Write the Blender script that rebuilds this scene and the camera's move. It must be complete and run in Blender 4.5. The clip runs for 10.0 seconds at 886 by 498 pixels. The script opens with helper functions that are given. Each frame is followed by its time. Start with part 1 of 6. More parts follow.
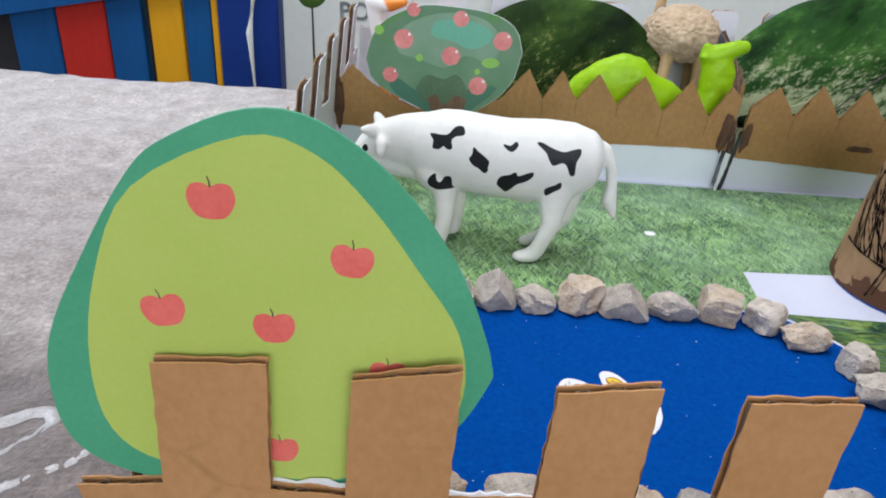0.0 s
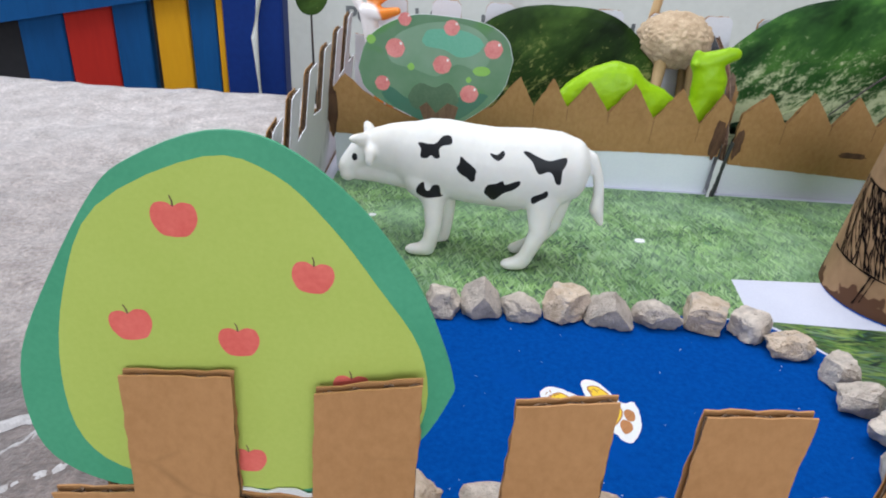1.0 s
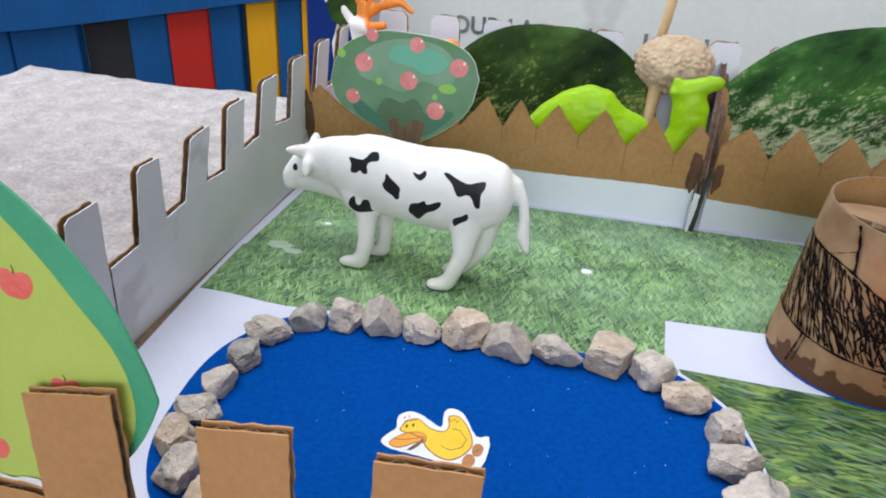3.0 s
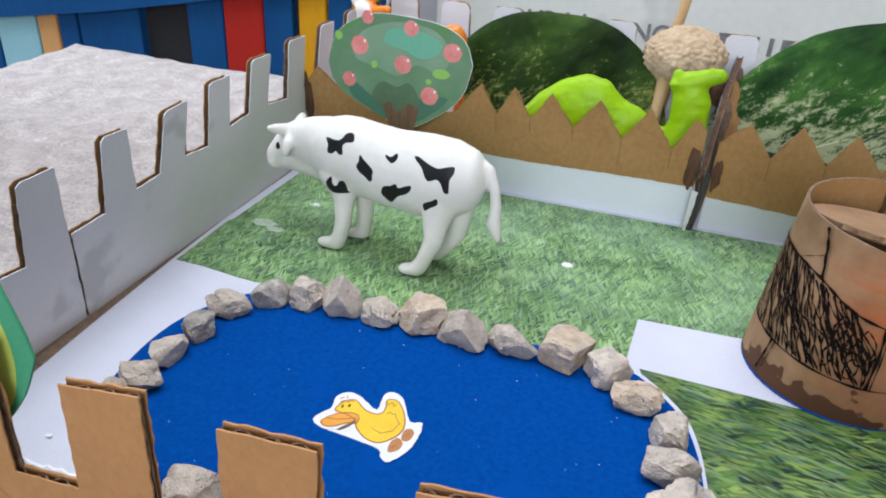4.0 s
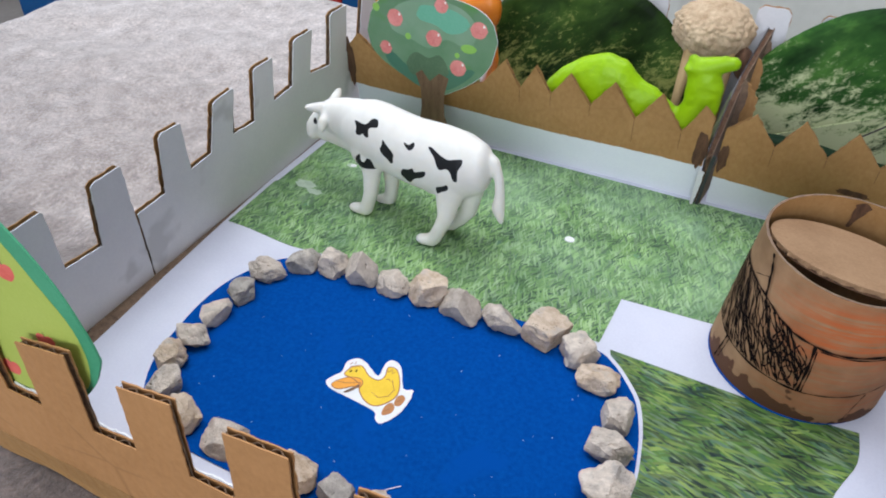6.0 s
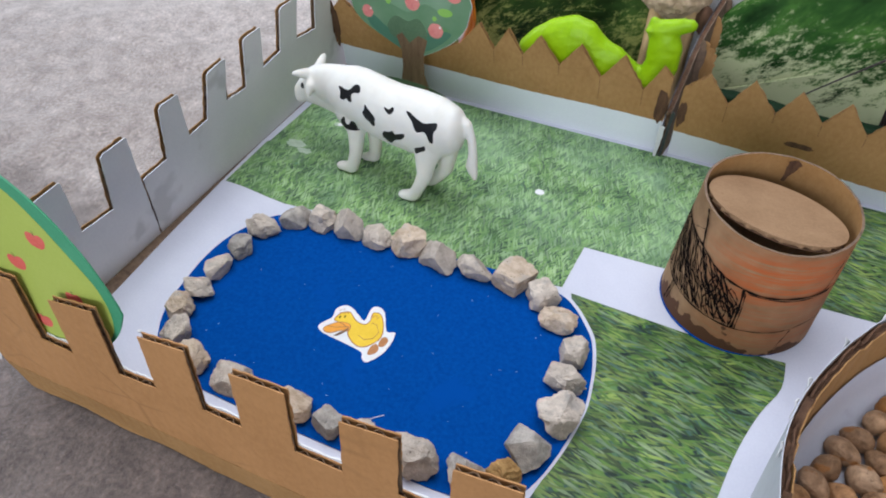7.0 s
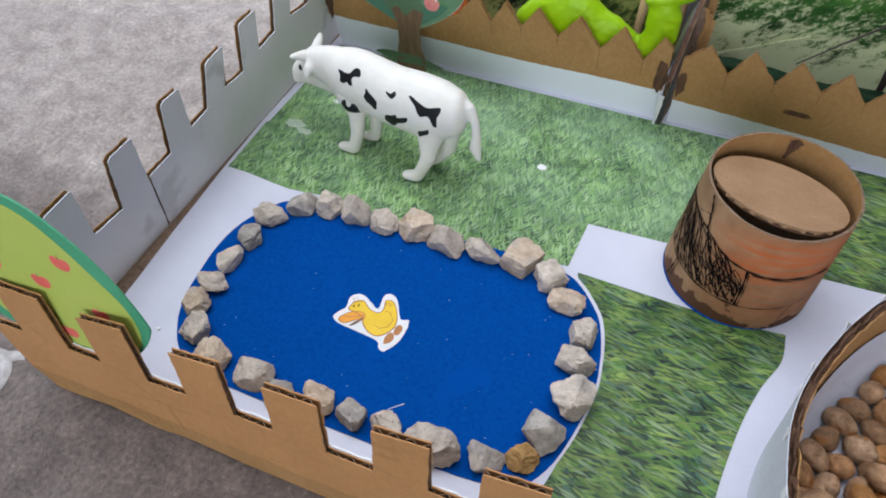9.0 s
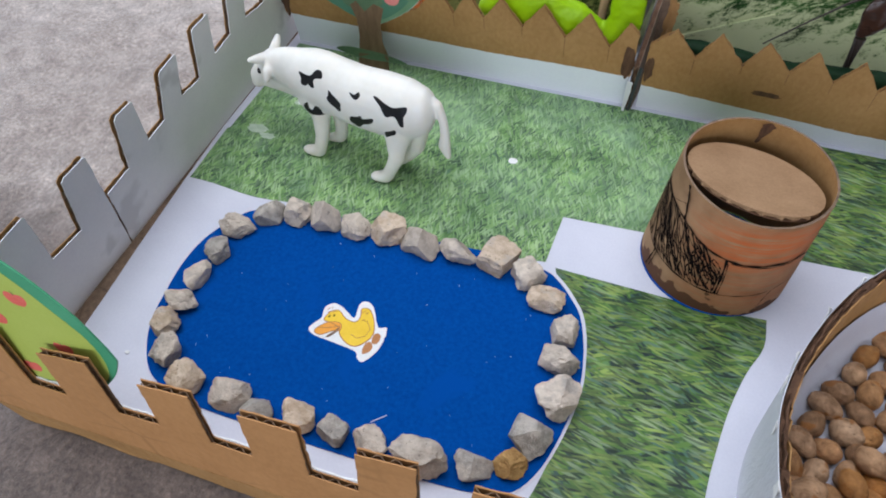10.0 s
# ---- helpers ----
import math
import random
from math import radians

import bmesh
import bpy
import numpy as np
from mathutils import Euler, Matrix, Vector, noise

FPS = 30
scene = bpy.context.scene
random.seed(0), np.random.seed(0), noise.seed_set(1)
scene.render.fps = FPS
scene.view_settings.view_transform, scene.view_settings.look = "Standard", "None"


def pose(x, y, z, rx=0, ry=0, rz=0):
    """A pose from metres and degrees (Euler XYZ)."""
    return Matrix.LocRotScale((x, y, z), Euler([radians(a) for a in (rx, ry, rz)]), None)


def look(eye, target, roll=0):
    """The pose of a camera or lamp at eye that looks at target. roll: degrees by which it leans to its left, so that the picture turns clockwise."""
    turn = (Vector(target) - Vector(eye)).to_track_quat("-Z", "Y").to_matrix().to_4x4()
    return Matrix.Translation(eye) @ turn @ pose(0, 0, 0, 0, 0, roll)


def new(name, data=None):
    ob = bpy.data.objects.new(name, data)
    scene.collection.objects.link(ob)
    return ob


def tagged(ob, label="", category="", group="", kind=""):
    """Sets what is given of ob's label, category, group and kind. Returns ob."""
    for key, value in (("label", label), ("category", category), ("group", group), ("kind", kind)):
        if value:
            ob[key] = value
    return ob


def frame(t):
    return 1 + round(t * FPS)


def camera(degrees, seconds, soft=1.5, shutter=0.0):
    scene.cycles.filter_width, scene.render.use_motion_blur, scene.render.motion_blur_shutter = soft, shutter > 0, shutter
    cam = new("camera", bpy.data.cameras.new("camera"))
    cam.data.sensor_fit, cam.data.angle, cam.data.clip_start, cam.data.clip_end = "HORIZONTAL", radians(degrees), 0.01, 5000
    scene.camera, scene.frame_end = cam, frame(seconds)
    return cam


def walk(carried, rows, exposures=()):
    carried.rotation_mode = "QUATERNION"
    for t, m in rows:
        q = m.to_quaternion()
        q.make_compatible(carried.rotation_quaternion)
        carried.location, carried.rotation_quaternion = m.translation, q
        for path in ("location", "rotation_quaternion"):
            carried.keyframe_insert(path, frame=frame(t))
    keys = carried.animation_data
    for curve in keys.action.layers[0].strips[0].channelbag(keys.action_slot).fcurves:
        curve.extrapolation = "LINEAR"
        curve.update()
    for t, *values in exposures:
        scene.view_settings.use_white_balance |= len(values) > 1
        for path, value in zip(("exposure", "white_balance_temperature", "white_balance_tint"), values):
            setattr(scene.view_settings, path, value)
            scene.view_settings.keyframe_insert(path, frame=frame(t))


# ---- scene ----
cam = camera(63.04, 10.0, soft=1.9)
# seconds, eye, target (decimetres), roll
PATH = [
    (0, (0.4635, 0.5355, 1.5796), (0.4662, 2.2983, 0.6348), 3.91),
    (0.5, (0.4916, 0.5493, 1.5752), (0.4890, 2.3165, 0.6388), 3.70),
    (1, (0.5600, 0.5264, 1.6242), (0.5338, 2.2901, 0.6815), 3.43),
    (1.5, (0.7592, 0.5567, 1.6684), (0.6558, 2.3189, 0.7283), 3.08),
    (2, (0.9788, 0.5727, 1.7184), (0.7957, 2.3263, 0.7742), 3.01),
    (2.5, (1.1740, 0.5942, 1.7253), (0.9165, 2.3404, 0.7849), 3.05),
    (4, (1.7698, 0.7696, 1.6850), (1.2726, 2.4492, 0.7199), 3.62),
    (4.5, (1.8853, 0.7883, 1.6921), (1.3150, 2.4360, 0.7125), 2.86),
    (5, (1.9664, 0.8484, 1.7274), (1.3715, 2.4471, 0.6832), 2.11),
    (5.2, (1.9996, 0.8759, 1.8350), (1.4097, 2.4264, 0.7180), 2.36),
    (6.3, (2.1218, 0.7302, 2.4240), (1.4958, 2.1294, 1.1393), 1.83),
    (6.5, (2.1602, 0.6961, 2.4794), (1.5488, 2.0737, 1.1648), 1.70),
    (7, (2.2618, 0.6389, 2.6069), (1.6890, 1.9623, 1.2211), 1.25),
    (7.5, (2.2476, 0.6165, 2.7458), (1.7003, 1.8965, 1.3098), 1.19),
    (8, (2.2186, 0.6635, 2.8192), (1.7011, 1.9033, 1.3376), 0.58),
    (8.5, (2.1444, 0.6731, 2.8280), (1.6508, 1.8955, 1.3239), 1.09),
    (9, (2.1008, 0.7269, 2.8284), (1.6177, 1.9421, 1.3152), 0.39),
    (9.5, (2.0594, 0.8122, 2.8160), (1.6193, 2.0153, 1.2801), -0.39),
    (10, (2.0524, 0.8366, 2.8211), (1.6504, 2.0471, 1.2806), -0.30),
]
walk(cam, [(t, look([0.1 * c for c in eye], [0.1 * c for c in target], roll)) for t, eye, target, roll in PATH],
     exposures=((0, -0.06), (2.5, 0.02), (5.2, 0.03), (6.5, -0.1), (8.5, -0.17), (10, -0.22)))

# ---- world and lights ----
world = bpy.data.worlds.new("world")
scene.world = world
world.use_nodes = True
wn = world.node_tree.nodes
sky = wn.new("ShaderNodeTexSky")
sky.sky_type, sky.sun_disc, sky.sun_elevation, sky.sun_rotation = "NISHITA", False, radians(40), radians(120)
world.node_tree.links.new(sky.outputs[0], wn["Background"].inputs[0])
wn["Background"].inputs[1].default_value = 0.1


def area(name, eye, target, sx, sy, power, colour):
    lamp = bpy.data.lights.new(name, "AREA")
    lamp.shape, lamp.size, lamp.size_y, lamp.energy, lamp.color = "RECTANGLE", sx, sy, power, colour
    ob = new(name, lamp)
    ob.matrix_world = look(eye, target)
    return ob


area("ceiling_light", (-0.15, 0.45, 1.915), (-0.15, 0.45, 0), 1.8, 1.5, 46, (0.855, 0.895, 1.0))
# Two added lamps brighten the side and front faces; their windows are never seen.
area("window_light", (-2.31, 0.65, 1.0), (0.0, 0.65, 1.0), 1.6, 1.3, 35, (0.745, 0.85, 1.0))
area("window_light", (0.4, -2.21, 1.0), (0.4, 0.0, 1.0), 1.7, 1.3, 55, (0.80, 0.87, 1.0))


# ---- materials ----
def nodes(name):
    m = bpy.data.materials.new(name)
    m.use_nodes = True
    return m, m.node_tree.nodes, m.node_tree.links, m.node_tree.nodes["Principled BSDF"]


def rgb(c):
    return (*c, 1.0)


def ramp(n, l, fac, stops):
    r = n.new("ShaderNodeValToRGB")
    e = r.color_ramp.elements
    while len(e) < len(stops):
        e.new(0.5)
    for el, (p, c) in zip(e, stops):
        el.position, el.color = p, rgb(c)
    l.new(fac, r.inputs[0])
    return r.outputs[0]


def coords(n, l, scale=(1, 1, 1), rot=(0, 0, 0), kind="Object"):
    tc, mp = n.new("ShaderNodeTexCoord"), n.new("ShaderNodeMapping")
    mp.inputs["Scale"].default_value = scale
    mp.inputs["Rotation"].default_value = [radians(a) for a in rot]
    l.new(tc.outputs[kind], mp.inputs[0])
    return mp.outputs[0]


def noise_of(n, l, vec, scale, detail=4, rough=0.55, distort=0.0):
    t = n.new("ShaderNodeTexNoise")
    t.inputs["Scale"].default_value, t.inputs["Detail"].default_value = scale, detail
    t.inputs["Roughness"].default_value, t.inputs["Distortion"].default_value = rough, distort
    l.new(vec, t.inputs["Vector"])
    return t.outputs[0]


def blend(n, l, fac, a, b, how="MIX"):
    m = n.new("ShaderNodeMix")
    m.data_type, m.blend_type = "RGBA", how
    for sock, val in ((m.inputs[0], fac), (m.inputs[6], a), (m.inputs[7], b)):
        if hasattr(val, "is_linked"):
            l.new(val, sock)
        else:
            sock.default_value = val if isinstance(val, float) else rgb(val)
    return m.outputs[2]


def bumped(n, l, bsdf, height, strength, dist):
    b = n.new("ShaderNodeBump")
    b.inputs["Strength"].default_value, b.inputs["Distance"].default_value = strength, dist
    l.new(height, b.inputs["Height"])
    l.new(b.outputs[0], bsdf.inputs["Normal"])


def surf(name, dark, light, scale=300, fine=2500, rough=0.8, bump=0.3, dist=0.0003, spec=0.4, stretch=(1, 1, 1), rot=(0, 0, 0), vary=0.0, stain=None, stain_scale=40, stain_at=0.62):
    """Two scales of noise between two colours, with fine relief."""
    m, n, l, b = nodes(name)
    v = coords(n, l, stretch, rot)
    big, small = noise_of(n, l, v, scale, 5), noise_of(n, l, v, fine, 3)
    mid = n.new("ShaderNodeMath")
    mid.operation = "MULTIPLY_ADD"
    mid.inputs[1].default_value, mid.inputs[2].default_value = 0.35, 0.0
    l.new(small, mid.inputs[0])
    add = n.new("ShaderNodeMath")
    add.operation = "MULTIPLY_ADD"
    add.inputs[1].default_value = 0.65
    l.new(big, add.inputs[0]), l.new(mid.outputs[0], add.inputs[2])
    col = ramp(n, l, add.outputs[0], [(0.32, dark), (0.68, light)])
    if stain:
        st = ramp(n, l, noise_of(n, l, coords(n, l), stain_scale, 3), [(stain_at, (0, 0, 0)), (stain_at + 0.06, (1, 1, 1))])
        col = blend(n, l, st, col, stain)
    if vary:
        info, hsv = n.new("ShaderNodeObjectInfo"), n.new("ShaderNodeHueSaturation")
        mr = n.new("ShaderNodeMapRange")
        mr.inputs[3].default_value, mr.inputs[4].default_value = 1 - vary, 1 + vary
        l.new(info.outputs["Random"], mr.inputs[0]), l.new(mr.outputs[0], hsv.inputs["Value"]), l.new(col, hsv.inputs["Color"])
        col = hsv.outputs[0]
    l.new(col, b.inputs["Base Color"])
    b.inputs["Roughness"].default_value, b.inputs["Specular IOR Level"].default_value = rough, spec
    bumped(n, l, b, add.outputs[0], bump, dist)
    return m


def board(name, dark, light, pitch, crease):
    """Kraft liner: mottled paper through which the flutes show as faint upright lines, with dents and creases."""
    m, n, l, b = nodes(name)
    v = coords(n, l)
    fibre, blot = noise_of(n, l, coords(n, l, (1.3, 1.3, 0.9)), 330, 5, 0.65), noise_of(n, l, v, 28, 4, 0.6)
    mix = n.new("ShaderNodeMath")
    mix.operation = "MULTIPLY_ADD"
    mix.inputs[1].default_value = 0.55
    half = n.new("ShaderNodeMath")
    half.operation = "MULTIPLY"
    half.inputs[1].default_value = 0.45
    l.new(blot, half.inputs[0]), l.new(fibre, mix.inputs[0]), l.new(half.outputs[0], mix.inputs[2])
    col = ramp(n, l, mix.outputs[0], [(0.34, dark), (0.66, light)])
    fold = n.new("ShaderNodeTexVoronoi")
    fold.feature = "DISTANCE_TO_EDGE"
    fold.inputs["Scale"].default_value = 26
    l.new(coords(n, l, (1.0, 1.0, 1.6), (0, 17, 0)), fold.inputs["Vector"])
    line = ramp(n, l, fold.outputs["Distance"], [(0.0, (1, 1, 1)), (0.035, (0, 0, 0))])
    where = ramp(n, l, noise_of(n, l, v, 18, 2), [(0.5, (0, 0, 0)), (0.62, (crease, crease, crease))])
    line = blend(n, l, 1.0, line, where, "MULTIPLY")
    col = blend(n, l, line, col, [0.62 * c for c in dark])
    l.new(col, b.inputs["Base Color"])
    b.inputs["Roughness"].default_value, b.inputs["Specular IOR Level"].default_value = 0.7, 0.3
    ribs = n.new("ShaderNodeTexWave")
    ribs.bands_direction = "X"
    ribs.inputs["Scale"].default_value, ribs.inputs["Distortion"].default_value = 3.1416 / (10 * pitch), 1.2
    l.new(v, ribs.inputs["Vector"])
    h = blend(n, l, 0.6, ribs.outputs["Color"], noise_of(n, l, v, 45, 5, 0.6), "MIX")
    h = blend(n, l, line, h, (0.0, 0.0, 0.0))
    bumped(n, l, b, h, 0.3, 0.001)
    return m


def stone_skin(name, dark, light, patch, vary):
    """Dusty limestone: soft mottling, a few patches of another tone, fine grain and small dark pores."""
    m, n, l, b = nodes(name)
    info, shift = n.new("ShaderNodeObjectInfo"), n.new("ShaderNodeVectorMath")
    shift.operation = "ADD"
    l.new(coords(n, l), shift.inputs[0]), l.new(info.outputs["Location"], shift.inputs[1])
    v = shift.outputs[0]
    col = ramp(n, l, noise_of(n, l, v, 190, 6, 0.65), [(0.34, dark), (0.62, light)])
    col = blend(n, l, ramp(n, l, noise_of(n, l, v, 110, 3), [(0.56, (0, 0, 0)), (0.70, (0.8, 0.8, 0.8))]), col, patch)
    pore = n.new("ShaderNodeTexVoronoi")
    pore.inputs["Scale"].default_value = 620
    l.new(v, pore.inputs["Vector"])
    hole = ramp(n, l, pore.outputs["Distance"], [(0.10, (1, 1, 1)), (0.22, (0, 0, 0))])
    some = ramp(n, l, noise_of(n, l, v, 240, 2), [(0.52, (0, 0, 0)), (0.6, (1, 1, 1))])
    hole = blend(n, l, 1.0, hole, some, "MULTIPLY")
    col = blend(n, l, hole, col, [0.35 * c for c in dark])
    hsv, mr = n.new("ShaderNodeHueSaturation"), n.new("ShaderNodeMapRange")
    mr.inputs[3].default_value, mr.inputs[4].default_value = 1 - vary, 1 + vary
    l.new(info.outputs["Random"], mr.inputs[0]), l.new(mr.outputs[0], hsv.inputs["Value"]), l.new(col, hsv.inputs["Color"])
    l.new(hsv.outputs[0], b.inputs["Base Color"])
    b.inputs["Roughness"].default_value, b.inputs["Specular IOR Level"].default_value = 0.95, 0.12
    grain = blend(n, l, 0.5, noise_of(n, l, v, 300, 5, 0.7), noise_of(n, l, v, 1300, 3))
    bumped(n, l, b, blend(n, l, hole, grain, (0.0, 0.0, 0.0)), 0.9, 0.002)
    return m


KRAFT = board("kraft_board", (0.385, 0.187, 0.068), (0.485, 0.248, 0.098), 0.0062, 0.45)
KRAFT_BACK = board("kraft_board_worn", (0.31, 0.16, 0.054), (0.42, 0.235, 0.092), 0.005, 0.14)
KRAFT_DIRTY = board("dirty_board", (0.10, 0.065, 0.045), (0.26, 0.17, 0.11), 0.0062, 0.6)
LID_BOARD = surf("worn_lid_board", (0.25, 0.145, 0.075), (0.38, 0.235, 0.13), 60, 900, 0.8, 0.35, 0.0006, 0.2, stain=(0.22, 0.125, 0.062), stain_scale=60, stain_at=0.66)
CREASE = surf("board_crease", (0.12, 0.06, 0.025), (0.20, 0.105, 0.045), 300, 2500, 0.8)
FLUTE = surf("board_flute", (0.045, 0.027, 0.017), (0.24, 0.15, 0.085), 300, 2500, 0.9)
WALL_GREY = surf("grey_board", (0.67, 0.66, 0.675), (0.755, 0.745, 0.75), 30, 700, 0.6, 0.15, 0.0002, 0.35, stain=(0.58, 0.57, 0.57), stain_scale=26, stain_at=0.62)
PAPER = surf("white_paper", (0.55, 0.56, 0.64), (0.64, 0.65, 0.72), 25, 900, 0.85, 0.2, 0.0002, 0.2, stain=(0.56, 0.56, 0.64), stain_scale=40, stain_at=0.68)
STRIP_WHITE = surf("pale_board_strip", (0.74, 0.76, 0.82), (0.81, 0.83, 0.88), 18, 700, 0.6, 0.15, 0.0003, 0.35)
PAPER_WRAP = surf("paper_wrap", (0.52, 0.535, 0.575), (0.65, 0.665, 0.71), 45, 900, 0.55, 0.5, 0.002, 0.45, (1, 1, 0.3))
PAPER_CUT = surf("paper_edge", (0.70, 0.71, 0.70), (0.8, 0.8, 0.8), 200, 900, 0.85)
POND_BLUE = surf("blue_felt", (0.0003, 0.045, 0.23), (0.0008, 0.070, 0.318), 500, 2400, 0.95, 0.5, 0.0003, 0.03, stain=(0.0006, 0.061, 0.30), stain_scale=30, stain_at=0.6)
STONE = stone_skin("grey_stone", (0.44, 0.375, 0.31), (0.66, 0.57, 0.475), (0.33, 0.30, 0.27), 0.12)
STONE_TAN = stone_skin("tan_stone", (0.46, 0.345, 0.24), (0.68, 0.55, 0.42), (0.50, 0.45, 0.40), 0.08)
STONE_DARK = stone_skin("dark_grey_stone", (0.29, 0.265, 0.235), (0.50, 0.455, 0.40), (0.58, 0.52, 0.44), 0.10)
STONE_OCHRE = surf("ochre_stone", (0.25, 0.13, 0.045), (0.52, 0.33, 0.13), 180, 1300, 0.9, 0.8, 0.001, 0.2)


def pea_skin():
    """Dry chickpea skin: tan to orange-brown from one pea to the next, toasted spots and a fine wrinkled bloom."""
    m, n, l, b = nodes("chickpea_skin")
    v, info = coords(n, l), n.new("ShaderNodeObjectInfo")
    shift = n.new("ShaderNodeVectorMath")
    shift.operation = "ADD"
    l.new(v, shift.inputs[0]), l.new(info.outputs["Location"], shift.inputs[1])
    w = shift.outputs[0]
    own = ramp(n, l, info.outputs["Random"], [(0.0, (0.22, 0.12, 0.06)), (0.3, (0.35, 0.21, 0.12)), (0.55, (0.34, 0.155, 0.045)), (0.75, (0.44, 0.285, 0.175)), (1.0, (0.36, 0.145, 0.032))])
    mottle = ramp(n, l, noise_of(n, l, w, 210, 5, 0.65, 0.4), [(0.3, (0.5, 0.45, 0.38)), (0.5, (0.95, 0.94, 0.92)), (0.7, (1.4, 1.42, 1.42))])
    col = blend(n, l, 1.0, own, mottle, "MULTIPLY")
    spot = ramp(n, l, noise_of(n, l, w, 120, 2, 0.5), [(0.60, (0, 0, 0)), (0.64, (0.75, 0.75, 0.75))])
    col = blend(n, l, spot, col, (0.30, 0.115, 0.022))
    pit = ramp(n, l, noise_of(n, l, w, 420, 3, 0.6), [(0.27, (1, 1, 1)), (0.33, (0, 0, 0))])
    col = blend(n, l, pit, col, (0.09, 0.045, 0.02))
    l.new(col, b.inputs["Base Color"])
    b.inputs["Roughness"].default_value, b.inputs["Specular IOR Level"].default_value = 0.55, 0.3
    bumped(n, l, b, noise_of(n, l, w, 260, 5, 0.7, 0.8), 0.8, 0.002)
    return m


PEA = pea_skin()
LIME = surf("lime_plastic", (0.225, 0.42, 0.001), (0.30, 0.52, 0.002), 60, 500, 0.46, 0.5, 0.0009, 0.3)
CLAY = surf("beige_clay", (0.37, 0.255, 0.15), (0.62, 0.475, 0.315), 150, 900, 0.85, 0.7, 0.0012, 0.25)
STICK = surf("wooden_stick", (0.45, 0.28, 0.12), (0.62, 0.43, 0.22), 80, 900, 0.7, 0.2, 0.0002, 0.3, (4, 4, 0.4))
INK = surf("black_ink", (0.006, 0.004, 0.004), (0.02, 0.013, 0.010), 400, 2500, 0.9, 0.1, 0.0001, 0.04)
APPLE = surf("printed_apple_red", (0.66, 0.10, 0.075), (0.78, 0.17, 0.13), 120, 900, 0.7, 0.05)
APPLE_PINK = surf("printed_apple_pink", (0.62, 0.16, 0.15), (0.80, 0.32, 0.29), 90, 900, 0.45, 0.05)
GLINT = surf("printed_white", (0.8, 0.7, 0.66), (0.9, 0.82, 0.78), 90, 900, 0.5, 0.05)
TREE_RIM = surf("printed_dark_green", (0.05, 0.29, 0.145), (0.08, 0.36, 0.19), 40, 900, 0.6, 0.08)
TREE_FILL = surf("printed_light_green", (0.395, 0.485, 0.085), (0.46, 0.545, 0.115), 25, 900, 0.6, 0.08)
CROWN = surf("printed_crown_green", (0.075, 0.19, 0.085), (0.19, 0.30, 0.19), 18, 60, 0.35, 0.05, stain=(0.10, 0.25, 0.075), stain_scale=24, stain_at=0.58)
CROWN_TEAL = surf("printed_teal", (0.12, 0.38, 0.25), (0.17, 0.44, 0.31), 30, 900, 0.35, 0.05)
CROWN_LEAF = surf("printed_leaf_green", (0.22, 0.46, 0.08), (0.30, 0.53, 0.13), 30, 900, 0.35, 0.05)
CROWN_SHEEN = surf("painted_sheen_green", (0.15, 0.28, 0.16), (0.25, 0.36, 0.26), 25, 60, 0.35, 0.05)
CROWN_FRINGE = surf("printed_fringe_green", (0.045, 0.15, 0.10), (0.09, 0.20, 0.13), 25, 60, 0.35, 0.05)
CROWN_DARK = surf("printed_dark_patch", (0.06, 0.12, 0.065), (0.12, 0.19, 0.11), 40, 900, 0.35, 0.05)
TRUNK = surf("printed_trunk_brown", (0.10, 0.055, 0.03), (0.22, 0.13, 0.075), 90, 900, 0.45, 0.1, stretch=(3, 3, 0.6))
DUCK_YELLOW = surf("printed_yellow", (0.74, 0.47, 0.02), (0.85, 0.58, 0.04), 90, 900, 0.6, 0.05)
DUCK_ORANGE = surf("printed_orange", (0.75, 0.30, 0.03), (0.84, 0.38, 0.05), 90, 900, 0.6, 0.05)
DUCK_BROWN = surf("printed_brown", (0.38, 0.15, 0.045), (0.50, 0.22, 0.08), 90, 900, 0.6, 0.05)
BLUE_PAINT = surf("blue_painted_wood", (0.001, 0.045, 0.15), (0.003, 0.078, 0.23), 6, 120, 0.55, 0.2, 0.001, 0.2, (1, 1, 0.15))
NAVY_PAINT = surf("dark_blue_paint", (0.001, 0.016, 0.12), (0.003, 0.03, 0.18), 6, 120, 0.55, 0.2, 0.001, 0.2)
RED_PAINT = surf("red_painted_wood", (0.33, 0.012, 0.008), (0.46, 0.022, 0.012), 6, 120, 0.55, 0.2, 0.001, 0.2, (1, 1, 0.15))
YELLOW_PAINT = surf("yellow_painted_wood", (0.52, 0.23, 0.004), (0.66, 0.32, 0.008), 6, 120, 0.55, 0.2, 0.001, 0.2, (1, 1, 0.15))
ORANGE_PAINT = surf("bare_orange_wood", (0.50, 0.25, 0.09), (0.64, 0.34, 0.13), 8, 120, 0.6, 0.2, 0.001, 0.2, (1, 1, 0.15))
CYAN_PAINT = surf("pale_cyan_paint", (0.22, 0.45, 0.50), (0.32, 0.55, 0.58), 8, 120, 0.6, 0.2, 0.001, 0.4)
BLACK_GAP = surf("black_painted_wood", (0.006, 0.006, 0.007), (0.015, 0.014, 0.016), 8, 120, 0.7)
POSTER = surf("cream_poster_paper", (0.60, 0.61, 0.55), (0.70, 0.71, 0.65), 4, 60, 0.85, 0.2, 0.001, 0.2, stain=(0.58, 0.58, 0.53), stain_scale=5, stain_at=0.6)
GREY_PRINT = surf("grey_print", (0.07, 0.075, 0.08), (0.26, 0.27, 0.26), 20, 200, 0.85)
